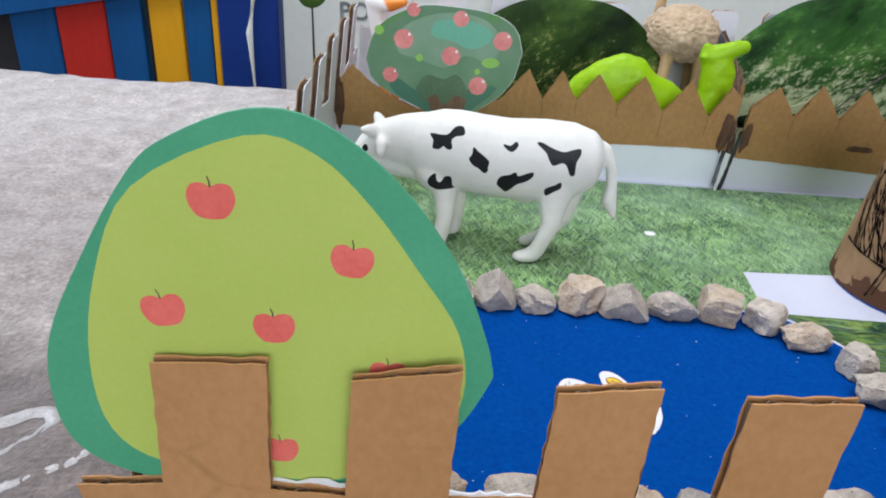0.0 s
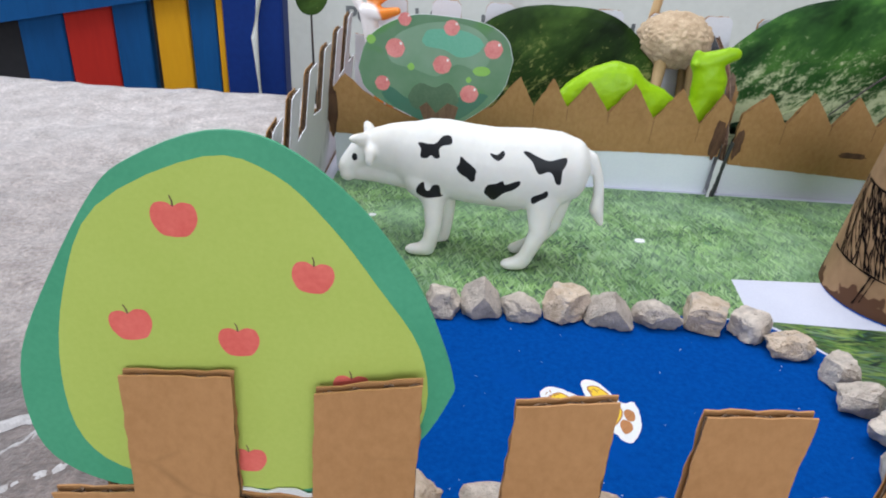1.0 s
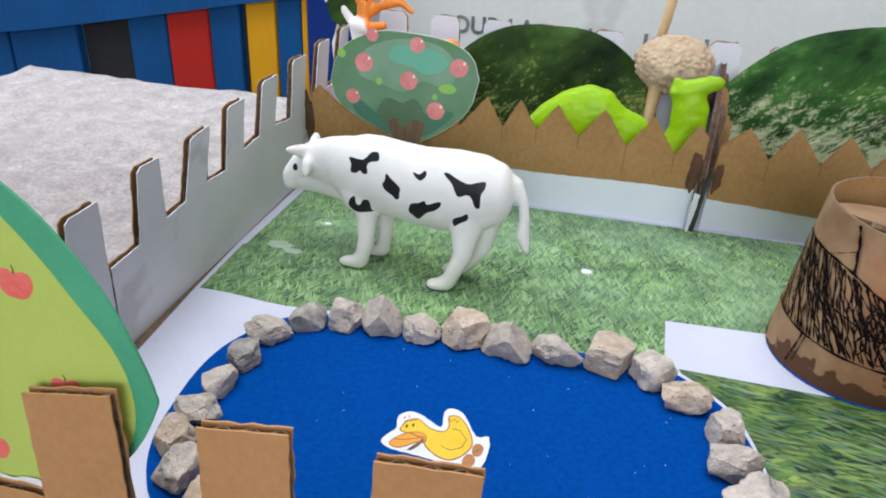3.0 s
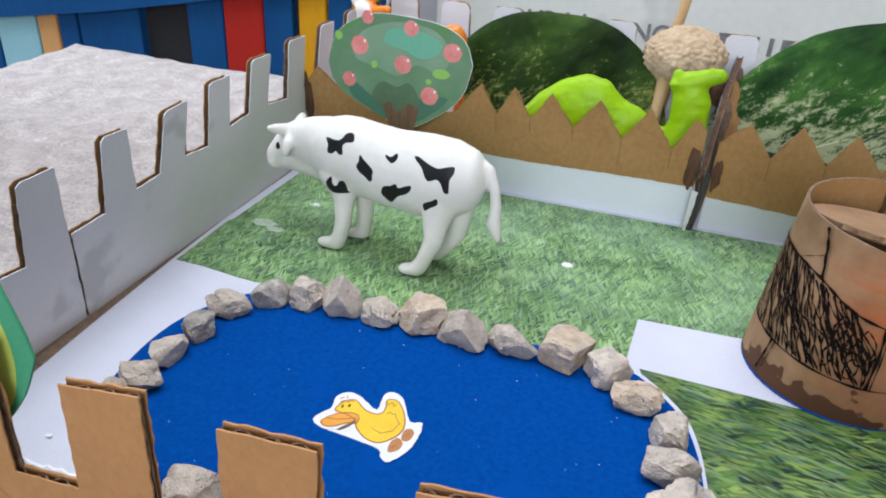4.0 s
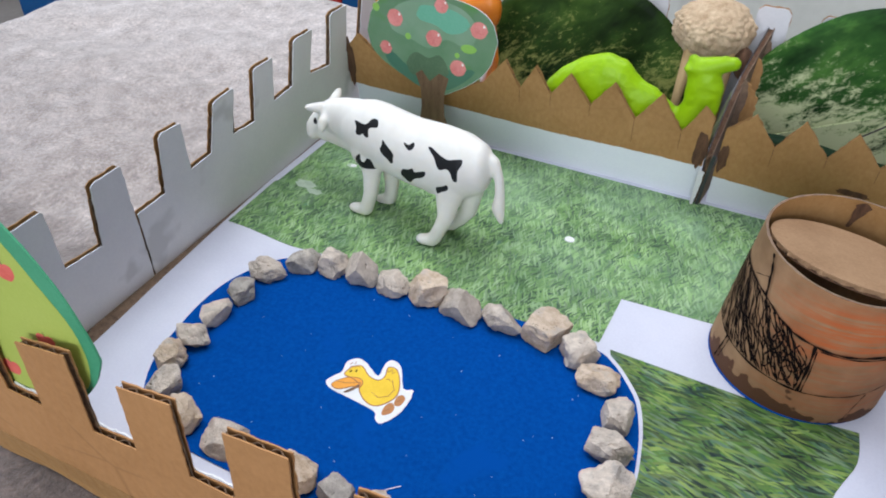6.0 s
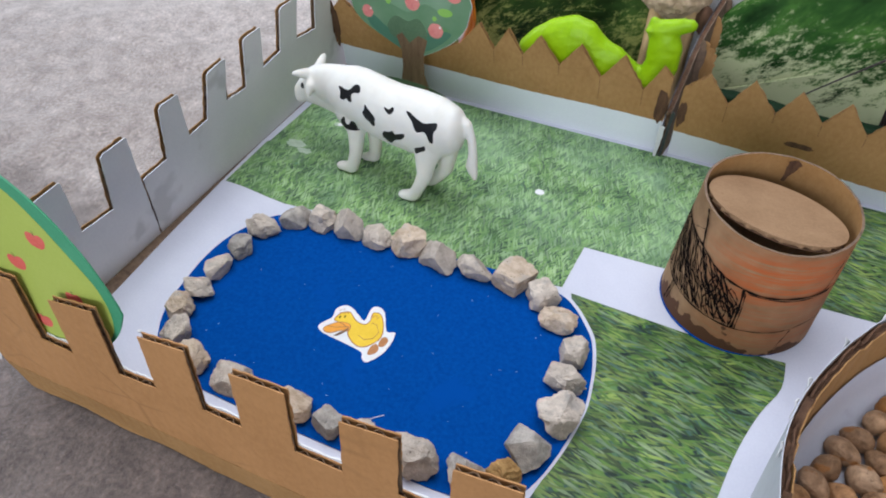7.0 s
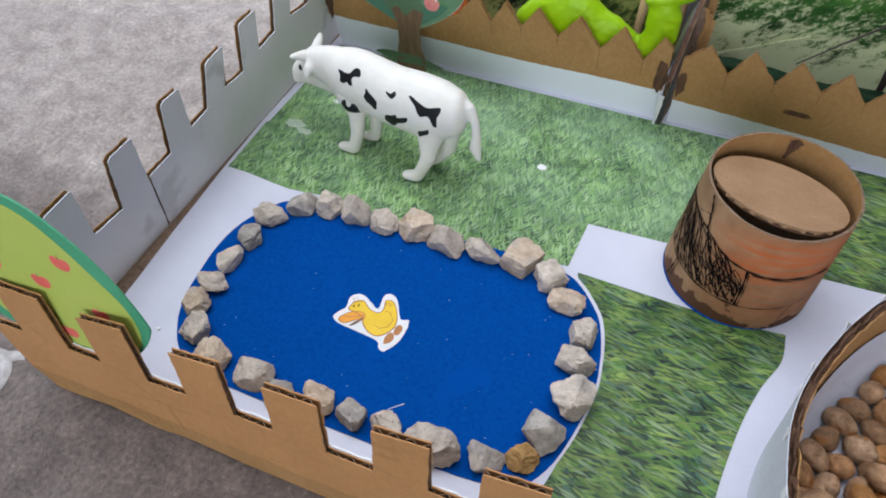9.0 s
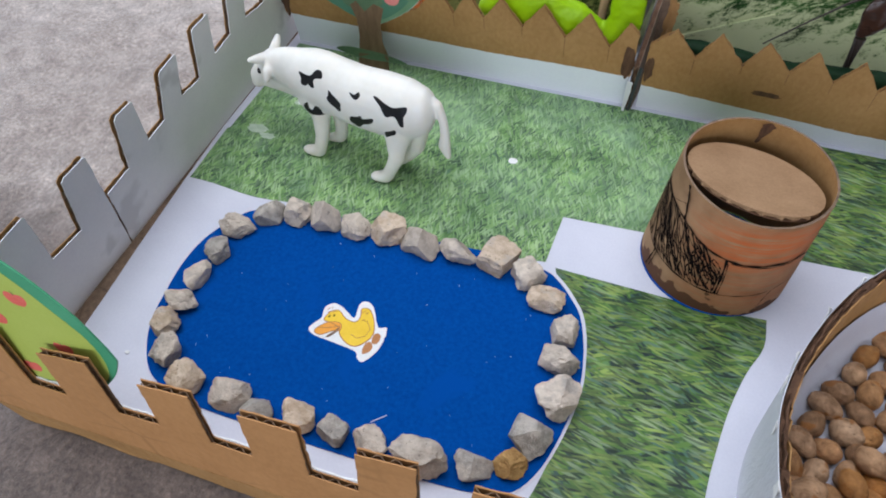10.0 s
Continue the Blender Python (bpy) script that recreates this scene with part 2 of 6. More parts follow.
BROWN_PRINT = surf("brown_print", (0.10, 0.05, 0.035), (0.16, 0.075, 0.05), 20, 200, 0.85)
ROOM_WALL = surf("wall_plaster", (0.39, 0.38, 0.39), (0.46, 0.45, 0.46), 3, 60, 0.9)
ROOM_FLOOR = surf("floor_tile", (0.30, 0.27, 0.24), (0.40, 0.37, 0.33), 3, 60, 0.6)
GLASS, _n, _l, _b = nodes("window_glass")
_b.inputs["Transmission Weight"].default_value, _b.inputs["Roughness"].default_value = 1.0, 0.02
TABLE_WOOD = surf("table_wood", (0.20, 0.11, 0.06), (0.32, 0.19, 0.10), 12, 200, 0.5, 0.2, 0.0005, 0.4, (0.2, 2, 2))
DARK_TWIG = surf("dark_twig", (0.012, 0.010, 0.009), (0.05, 0.035, 0.03), 60, 600, 0.4)
POD = surf("dried_pod", (0.008, 0.005, 0.004), (0.06, 0.02, 0.010), 90, 700, 0.35, 0.6, 0.001, 0.5)
ROLL_GREEN = surf("dark_leaf_green", (0.003, 0.010, 0.005), (0.012, 0.036, 0.015), 60, 600, 0.6, 0.5, 0.0008, 0.08, (0.5, 1, 1))
SPLIT_BOARD = surf("torn_dark_board", (0.045, 0.022, 0.012), (0.15, 0.075, 0.04), 120, 900, 0.8, 0.6, 0.001, 0.3, (3, 3, 0.4))


def grass_print(name, layers, ground, fade, curl, bend):
    """A photograph of turf printed on paper: pointed blades laid over one another at several angles."""
    m, n, l, b = nodes(name)
    col = ramp(n, l, noise_of(n, l, coords(n, l), 220, 3), [(0.35, ground), (0.65, [c * 2.6 for c in ground])])
    sway = n.new("ShaderNodeTexNoise")
    sway.inputs["Scale"].default_value, sway.inputs["Detail"].default_value = curl, 1
    tc = n.new("ShaderNodeTexCoord")
    l.new(tc.outputs["Object"], sway.inputs["Vector"])
    off = n.new("ShaderNodeVectorMath")
    off.operation = "MULTIPLY_ADD"
    off.inputs[1].default_value = (bend, bend, 0)
    l.new(sway.outputs["Color"], off.inputs[0]), l.new(tc.outputs["Object"], off.inputs[2])
    for k, (angle, along, across, size, tones) in enumerate(layers):
        turn, fit = n.new("ShaderNodeMapping"), n.new("ShaderNodeMapping")
        turn.inputs["Rotation"].default_value = (0, 0, radians(-angle))
        turn.inputs["Location"].default_value = (0.013 * k, 0.017 * k, 0)
        fit.inputs["Scale"].default_value = (along, across, 1)
        l.new(off.outputs[0], turn.inputs[0]), l.new(turn.outputs[0], fit.inputs[0])
        cell = n.new("ShaderNodeTexVoronoi")
        cell.voronoi_dimensions = "2D"
        cell.inputs["Scale"].default_value = 1.0
        l.new(fit.outputs[0], cell.inputs["Vector"])
        sep = n.new("ShaderNodeSeparateColor")
        l.new(cell.outputs["Color"], sep.inputs[0])
        lim = n.new("ShaderNodeMath")
        lim.operation = "MULTIPLY_ADD"
        lim.inputs[1].default_value, lim.inputs[2].default_value = 0.5 * size, 0.5 * size
        l.new(sep.outputs[1], lim.inputs[0])
        gap = n.new("ShaderNodeMath")
        gap.operation = "SUBTRACT"
        l.new(lim.outputs[0], gap.inputs[0]), l.new(cell.outputs["Distance"], gap.inputs[1])
        mask = ramp(n, l, gap.outputs[0], [(0.0, (0, 0, 0)), (0.15, (1, 1, 1))])
        tone = ramp(n, l, sep.outputs[0], [(i / (len(tones) - 1), c) for i, c in enumerate(tones)])
        col = blend(n, l, mask, col, tone)
    patch = ramp(n, l, noise_of(n, l, coords(n, l), 45, 4), [(0.34, (0.55, 0.62, 0.60)), (0.66, (1.3, 1.26, 1.12))])
    col = blend(n, l, 1.0, col, patch, "MULTIPLY")
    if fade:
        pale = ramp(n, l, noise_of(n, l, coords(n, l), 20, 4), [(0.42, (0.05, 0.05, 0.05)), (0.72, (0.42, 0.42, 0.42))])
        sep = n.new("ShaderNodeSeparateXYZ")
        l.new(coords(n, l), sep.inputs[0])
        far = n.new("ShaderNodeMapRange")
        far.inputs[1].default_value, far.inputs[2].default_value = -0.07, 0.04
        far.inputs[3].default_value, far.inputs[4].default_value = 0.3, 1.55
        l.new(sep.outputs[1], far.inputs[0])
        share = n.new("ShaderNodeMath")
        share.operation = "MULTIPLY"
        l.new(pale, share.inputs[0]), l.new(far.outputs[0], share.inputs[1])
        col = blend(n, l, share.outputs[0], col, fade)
    l.new(col, b.inputs["Base Color"])
    b.inputs["Roughness"].default_value, b.inputs["Specular IOR Level"].default_value = 0.5, 0.3
    bumped(n, l, b, noise_of(n, l, coords(n, l), 30, 2), 0.15, 0.001)
    return m


DEEP, MID, FRESH, PALE = (0.010, 0.038, 0.028), (0.095, 0.205, 0.058), (0.205, 0.36, 0.125), (0.32, 0.46, 0.26)
TEAL = (0.10, 0.215, 0.145)
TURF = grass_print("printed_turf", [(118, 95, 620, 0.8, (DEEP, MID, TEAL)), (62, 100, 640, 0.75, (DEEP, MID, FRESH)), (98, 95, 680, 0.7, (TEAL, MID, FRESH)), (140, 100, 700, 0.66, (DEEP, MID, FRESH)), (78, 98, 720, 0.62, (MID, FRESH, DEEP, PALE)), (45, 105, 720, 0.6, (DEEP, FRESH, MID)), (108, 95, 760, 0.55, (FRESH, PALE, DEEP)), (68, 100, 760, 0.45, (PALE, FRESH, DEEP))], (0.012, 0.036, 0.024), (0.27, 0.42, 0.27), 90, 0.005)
LONG_MID, LONG_FRESH, LONG_DEEP = (0.040, 0.105, 0.026), (0.115, 0.235, 0.045), (0.005, 0.018, 0.020)
LONG_TEAL, LONG_SUN = (0.06, 0.135, 0.105), (0.23, 0.33, 0.085)
LONG_PALE = (0.22, 0.30, 0.17)
TURF_LONG = grass_print("printed_long_turf", [(-8, 53, 344, 0.8, (LONG_DEEP, LONG_MID, LONG_TEAL)), (18, 53, 353, 0.75, (LONG_DEEP, LONG_MID, LONG_DEEP)), (-30, 56, 361, 0.7, (LONG_TEAL, LONG_DEEP, LONG_FRESH)), (-2, 49, 370, 0.66, (LONG_MID, LONG_FRESH, LONG_DEEP)), (-46, 65, 394, 0.55, (LONG_DEEP, LONG_TEAL, LONG_FRESH)), (26, 52, 411, 0.55, (LONG_FRESH, LONG_DEEP, LONG_SUN)), (-14, 53, 443, 0.5, (LONG_FRESH, LONG_PALE, LONG_TEAL)), (8, 46, 460, 0.46, (LONG_MID, LONG_SUN, LONG_DEEP)), (-26, 63, 460, 0.4, (LONG_FRESH, LONG_DEEP, LONG_SUN)), (-10, 46, 509, 0.36, (LONG_SUN, LONG_DEEP, LONG_PALE))], (0.006, 0.022, 0.024), None, 55, 0.004)


def leaf_print(name, tones, streaky, pale, pale_at, low, high):
    """Variegated leaf: deep green drawn out along the veins, pale flecks gathering towards the foot."""
    m, n, l, b = nodes(name)
    turn, fit, tc = n.new("ShaderNodeMapping"), n.new("ShaderNodeMapping"), n.new("ShaderNodeTexCoord")
    turn.inputs["Rotation"].default_value = (0, radians(38), 0)
    fit.inputs["Scale"].default_value = (0.5, 1, 1)
    l.new(tc.outputs["Object"], turn.inputs[0]), l.new(turn.outputs[0], fit.inputs[0])
    v = fit.outputs[0]
    broad, fine = noise_of(n, l, v, 42, 4, 0.6, 0.3), noise_of(n, l, v, 260, 7, 0.82, 0.3)
    col = ramp(n, l, broad, [(0.36, tones[0]), (0.52, tones[1]), (0.68, tones[2])])
    sep = n.new("ShaderNodeSeparateXYZ")
    l.new(tc.outputs["Object"], sep.inputs[0])
    grad = n.new("ShaderNodeMapRange")
    grad.inputs[1].default_value, grad.inputs[2].default_value = high, low
    grad.inputs[3].default_value, grad.inputs[4].default_value = -0.2, 0.16
    l.new(sep.outputs[2], grad.inputs[0])
    add = n.new("ShaderNodeMath")
    add.operation = "ADD"
    l.new(fine, add.inputs[0]), l.new(grad.outputs[0], add.inputs[1])
    both = n.new("ShaderNodeMath")
    both.operation = "MULTIPLY_ADD"
    both.inputs[1].default_value = streaky
    l.new(broad, both.inputs[0]), l.new(add.outputs[0], both.inputs[2])
    fleck = ramp(n, l, both.outputs[0], [(pale_at, (0, 0, 0)), (pale_at + 0.12, (0.88, 0.88, 0.88))])
    l.new(blend(n, l, fleck, col, pale), b.inputs["Base Color"])
    b.inputs["Roughness"].default_value, b.inputs["Specular IOR Level"].default_value = 0.5, 0.08
    bumped(n, l, b, fine, 0.25, 0.0008)
    return m


LEAF_DARK = leaf_print("variegated_leaf_dark", ((0.006, 0.014, 0.003), (0.02, 0.045, 0.008), (0.05, 0.10, 0.018)), 0.35, (0.32, 0.33, 0.10), 0.685, 0.0, 0.10)
LEAF_LIGHT = leaf_print("variegated_leaf", ((0.007, 0.026, 0.006), (0.026, 0.085, 0.016), (0.08, 0.20, 0.035)), 0.5, (0.54, 0.57, 0.32), 0.725, 0.018, 0.088)


def cow_paint():
    m, n, l, b = nodes("white_and_black_plastic")
    at = n.new("ShaderNodeAttribute")
    at.attribute_name = "patch"
    edge = ramp(n, l, at.outputs["Fac"], [(0.49, (0, 0, 0)), (0.51, (1, 1, 1))])
    tone = ramp(n, l, noise_of(n, l, coords(n, l), 120, 3), [(0.3, (0.70, 0.68, 0.615)), (0.7, (0.76, 0.74, 0.675))])
    l.new(blend(n, l, edge, tone, (0.007, 0.007, 0.008)), b.inputs["Base Color"])
    b.inputs["Roughness"].default_value, b.inputs["Specular IOR Level"].default_value = 0.5, 0.3
    b.inputs["Subsurface Weight"].default_value = 0.35
    b.inputs["Subsurface Radius"].default_value = (0.006, 0.005, 0.004)
    bumped(n, l, b, noise_of(n, l, coords(n, l), 500, 3), 0.12, 0.0004)
    return m


COW = cow_paint()


def deer_paint():
    m, n, l, b = nodes("orange_and_white_plastic")
    at = n.new("ShaderNodeAttribute")
    at.attribute_name = "patch"
    edge = ramp(n, l, at.outputs["Fac"], [(0.42, (0, 0, 0)), (0.58, (1, 1, 1))])
    tone = ramp(n, l, noise_of(n, l, coords(n, l), 90, 3), [(0.3, (0.66, 0.16, 0.012)), (0.7, (0.80, 0.25, 0.02))])
    l.new(blend(n, l, edge, tone, (0.80, 0.74, 0.70)), b.inputs["Base Color"])
    b.inputs["Roughness"].default_value = 0.35
    return m


DEER = deer_paint()


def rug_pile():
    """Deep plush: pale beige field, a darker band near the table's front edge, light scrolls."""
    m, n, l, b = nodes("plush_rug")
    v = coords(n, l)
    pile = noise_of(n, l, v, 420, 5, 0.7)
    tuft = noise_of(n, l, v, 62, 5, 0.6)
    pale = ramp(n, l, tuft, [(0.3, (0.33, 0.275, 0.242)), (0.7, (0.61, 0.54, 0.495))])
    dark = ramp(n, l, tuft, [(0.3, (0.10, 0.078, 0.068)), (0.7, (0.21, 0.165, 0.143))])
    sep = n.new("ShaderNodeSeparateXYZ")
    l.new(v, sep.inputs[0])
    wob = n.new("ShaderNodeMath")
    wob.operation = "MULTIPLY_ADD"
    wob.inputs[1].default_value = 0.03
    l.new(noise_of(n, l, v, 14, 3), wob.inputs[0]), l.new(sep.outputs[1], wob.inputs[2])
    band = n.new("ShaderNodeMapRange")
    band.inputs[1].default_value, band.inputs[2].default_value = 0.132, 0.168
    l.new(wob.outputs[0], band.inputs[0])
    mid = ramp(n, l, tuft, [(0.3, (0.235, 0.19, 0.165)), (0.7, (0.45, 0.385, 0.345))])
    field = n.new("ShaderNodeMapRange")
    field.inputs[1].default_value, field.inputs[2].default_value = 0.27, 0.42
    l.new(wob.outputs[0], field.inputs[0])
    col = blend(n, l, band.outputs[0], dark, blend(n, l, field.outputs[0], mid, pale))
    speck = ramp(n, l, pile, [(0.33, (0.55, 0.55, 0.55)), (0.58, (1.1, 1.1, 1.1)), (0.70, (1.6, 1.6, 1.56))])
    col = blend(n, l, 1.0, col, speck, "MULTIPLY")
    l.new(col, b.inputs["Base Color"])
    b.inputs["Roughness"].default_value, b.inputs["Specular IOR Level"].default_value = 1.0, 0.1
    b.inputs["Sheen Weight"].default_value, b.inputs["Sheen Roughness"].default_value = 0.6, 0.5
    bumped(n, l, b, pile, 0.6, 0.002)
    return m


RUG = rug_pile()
SCROLL = surf("white_rug_yarn", (0.33, 0.31, 0.30), (0.62, 0.60, 0.58), 200, 1500, 1.0, 0.8, 0.002, 0.1)


def barrel_skin():
    """Kraft board shaded with orange crayon, with dark damp stains at the foot."""
    m, n, l, b = nodes("crayoned_board")
    v = coords(n, l)
    base = ramp(n, l, noise_of(n, l, v, 70, 4), [(0.3, (0.225, 0.128, 0.064)), (0.7, (0.385, 0.232, 0.124))])
    sep = n.new("ShaderNodeSeparateXYZ")
    l.new(v, sep.inputs[0])
    wax = noise_of(n, l, coords(n, l, (0.35, 0.35, 4.5)), 110, 5, 0.7)
    waxm = ramp(n, l, wax, [(0.36, (0, 0, 0)), (0.58, (0.9, 0.9, 0.9))])
    belt = n.new("ShaderNodeValToRGB")
    e = belt.color_ramp.elements
    for _ in range(4):
        e.new(0.5)
    for el, (p, g) in zip(e, ((0.0, 0.1), (0.15, 0.5), (0.45, 0.45), (0.60, 1.0), (0.84, 1.0), (0.97, 0.25))):
        el.position, el.color = p, (g, g, g, 1)
    zz = n.new("ShaderNodeMapRange")
    zz.inputs[2].default_value = 0.07
    l.new(sep.outputs[2], zz.inputs[0]), l.new(zz.outputs[0], belt.inputs[0])
    side = n.new("ShaderNodeMapRange")
    side.inputs[1].default_value, side.inputs[2].default_value = -0.026, 0.0
    l.new(sep.outputs[0], side.inputs[0])
    k = n.new("ShaderNodeMath")
    k.operation = "MULTIPLY"
    l.new(waxm, k.inputs[0]), l.new(belt.outputs[0], k.inputs[1])
    k2 = n.new("ShaderNodeMath")
    k2.operation = "MULTIPLY"
    l.new(k.outputs[0], k2.inputs[0]), l.new(side.outputs[0], k2.inputs[1])
    col = blend(n, l, k2.outputs[0], base, (0.50, 0.115, 0.03))
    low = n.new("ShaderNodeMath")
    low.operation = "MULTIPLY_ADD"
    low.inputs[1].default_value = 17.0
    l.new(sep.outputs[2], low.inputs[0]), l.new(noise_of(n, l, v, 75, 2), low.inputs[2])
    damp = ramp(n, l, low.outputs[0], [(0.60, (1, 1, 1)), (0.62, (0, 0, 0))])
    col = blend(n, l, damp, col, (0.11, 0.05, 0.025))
    l.new(col, b.inputs["Base Color"])
    b.inputs["Roughness"].default_value, b.inputs["Specular IOR Level"].default_value = 0.75, 0.2
    bumped(n, l, b, wax, 0.25, 0.0004)
    return m


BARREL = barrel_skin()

# ---- building helpers: all lengths below are centimetres ----
CM = 0.01
ORIGIN = {}


def thing(name, at, label, category, group="", kind=""):
    """An Empty at the base of a thing that has parts."""
    ob = new(name)
    ob.location = Vector(at) * CM
    ob.empty_display_size = 0.01
    ORIGIN[ob] = Vector(at)
    return tagged(ob, label, category, group, kind)


def solid(name, bm, mat, parent=None, label="", category="", group="", kind="", at=None, smooth=False):
    """Links a bmesh, given in centimetres of the world, as one mesh."""
    at = ORIGIN[parent] if parent else Vector(at or (0, 0, 0))
    bmesh.ops.transform(bm, matrix=Matrix.Scale(CM, 4) @ Matrix.Translation(-at), verts=bm.verts)
    bmesh.ops.recalc_face_normals(bm, faces=bm.faces)
    me = bpy.data.meshes.new(name)
    bm.to_mesh(me)
    bm.free()
    for m in mat if isinstance(mat, (list, tuple)) else (mat,):
        me.materials.append(m)
    if smooth:
        me.polygons.foreach_set("use_smooth", [True] * len(me.polygons))
    ob = new(name, me)
    ORIGIN[ob] = at
    if parent:
        ob.parent = parent
    else:
        ob.location = at * CM
    return tagged(ob, label, category, group, kind)


def part(name, bm, mat, parent, label="", smooth=False):
    return solid(name, bm, mat, parent, label, smooth=smooth)


def slab(outline, place, w0, w1):
    """A flat outline given thickness: place(u, v, w) puts it in the world."""
    bm = bmesh.new()
    lo = [bm.verts.new(place(u, v, w0)) for u, v in outline]
    hi = [bm.verts.new(place(u, v, w1)) for u, v in outline]
    bm.faces.new(lo), bm.faces.new(hi[::-1])
    for i in range(len(lo)):
        j = (i + 1) % len(lo)
        bm.faces.new((lo[i], lo[j], hi[j], hi[i]))
    return bm


def flat(u, v, w):
    return (u, v, w)


def box(x0, x1, y0, y1, z0, z1, bevel=0.0):
    bm = slab([(x0, y0), (x1, y0), (x1, y1), (x0, y1)], flat, z0, z1)
    if bevel:
        bmesh.ops.bevel(bm, geom=bm.edges[:], offset=bevel, segments=2, affect="EDGES")
    return bm


def curve_through(points, n=5, closed=True):
    """A smooth closed outline through a few points."""
    out, m = [], len(points)
    for i in range(m if closed else m - 1):
        if closed:
            p = [Vector(points[(i + k) % m]) for k in (-1, 0, 1, 2)]
        else:
            p = [Vector(points[min(max(i + k, 0), m - 1)]) for k in (-1, 0, 1, 2)]
        for s in range(n):
            t = s / n
            out.append(tuple(0.5 * (2 * p[1] + (p[2] - p[0]) * t + (2 * p[0] - 5 * p[1] + 4 * p[2] - p[3]) * t * t + (3 * p[1] - p[0] - 3 * p[2] + p[3]) * t ** 3)))
    if not closed:
        out.append(tuple(points[-1]))
    return out


def ring_outline(cx, cy, rx, ry, n=28, wob=0.0, seed=0):
    rnd = random.Random(seed)
    return [(cx + rx * math.cos(a) * (1 + wob * rnd.uniform(-1, 1)), cy + ry * math.sin(a) * (1 + wob * rnd.uniform(-1, 1))) for a in (2 * math.pi * i / n for i in range(n))]


def rough_outline(outline, step, amount, seed):
    """The outline cut into short steps with the small wobble of scissors."""
    rnd, out = random.Random(seed), []
    for (a, b), (c, d) in zip(outline, outline[1:] + outline[:1]):
        k = max(1, int(math.hypot(c - a, d - b) / step))
        for i in range(k):
            out.append((a + (c - a) * i / k + (rnd.uniform(-amount, amount) if i else 0), b + (d - b) * i / k + (rnd.uniform(-amount, amount) if i else 0)))
    return out


def span(outline, u):
    """Lowest and highest v of the outline at u."""
    vs = []
    for (a, b), (c, d) in zip(outline, outline[1:] + outline[:1]):
        if (a <= u < c) or (c <= u < a):
            vs.append(b + (d - b) * (u - a) / (c - a))
    return (min(vs), max(vs)) if vs else None


def corrugated(parent, outline, place, thick, outer, inner, seed=1, pitch=0.62):
    """Corrugated board: two liners and the waved sheet between them."""
    t = 0.045
    part("outer_liner", slab(rough_outline(outline, 0.3, 0.024, seed), place, 0, t), outer, parent)
    part("inner_liner", slab(rough_outline(outline, 0.26, 0.04, seed + 50), place, thick - t, thick), inner, parent)
    us = [p[0] for p in outline]
    lo, hi, step = min(us) + 0.03, max(us) - 0.03, pitch / 6
    k = int((hi - lo) / step)
    bm, last = bmesh.new(), None
    rnd = random.Random(seed)
    for i in range(k + 1):
        u = lo + (hi - lo) * i / k
        w = thick / 2 + (thick / 2 - t) * math.sin(2 * math.pi * u / pitch)
        s = span(outline, u)
        if s is None:
            last = None
            continue
        now = (u, w, s[0] + 0.02, s[1] - rnd.uniform(0.02, 0.13))
        if last:
            b0, t0 = max(last[2], now[2]), min(last[3], now[3])
            d = 0.028
            q = [[bm.verts.new(place(u, z, w + o)) for u, w, z in ((last[0], last[1], b0), (now[0], now[1], b0), (now[0], now[1], t0), (last[0], last[1], t0))] for o in (-d, d)]
            bm.faces.new(q[0]), bm.faces.new(q[1][::-1])
            for e in range(4):
                bm.faces.new((q[0][e], q[1][e], q[1][(e + 1) % 4], q[0][(e + 1) % 4]))
        last = now
    bmesh.ops.remove_doubles(bm, verts=bm.verts, dist=0.0005)
    part("flute_sheet", bm, FLUTE, parent, "waved brown inner sheet of the board")


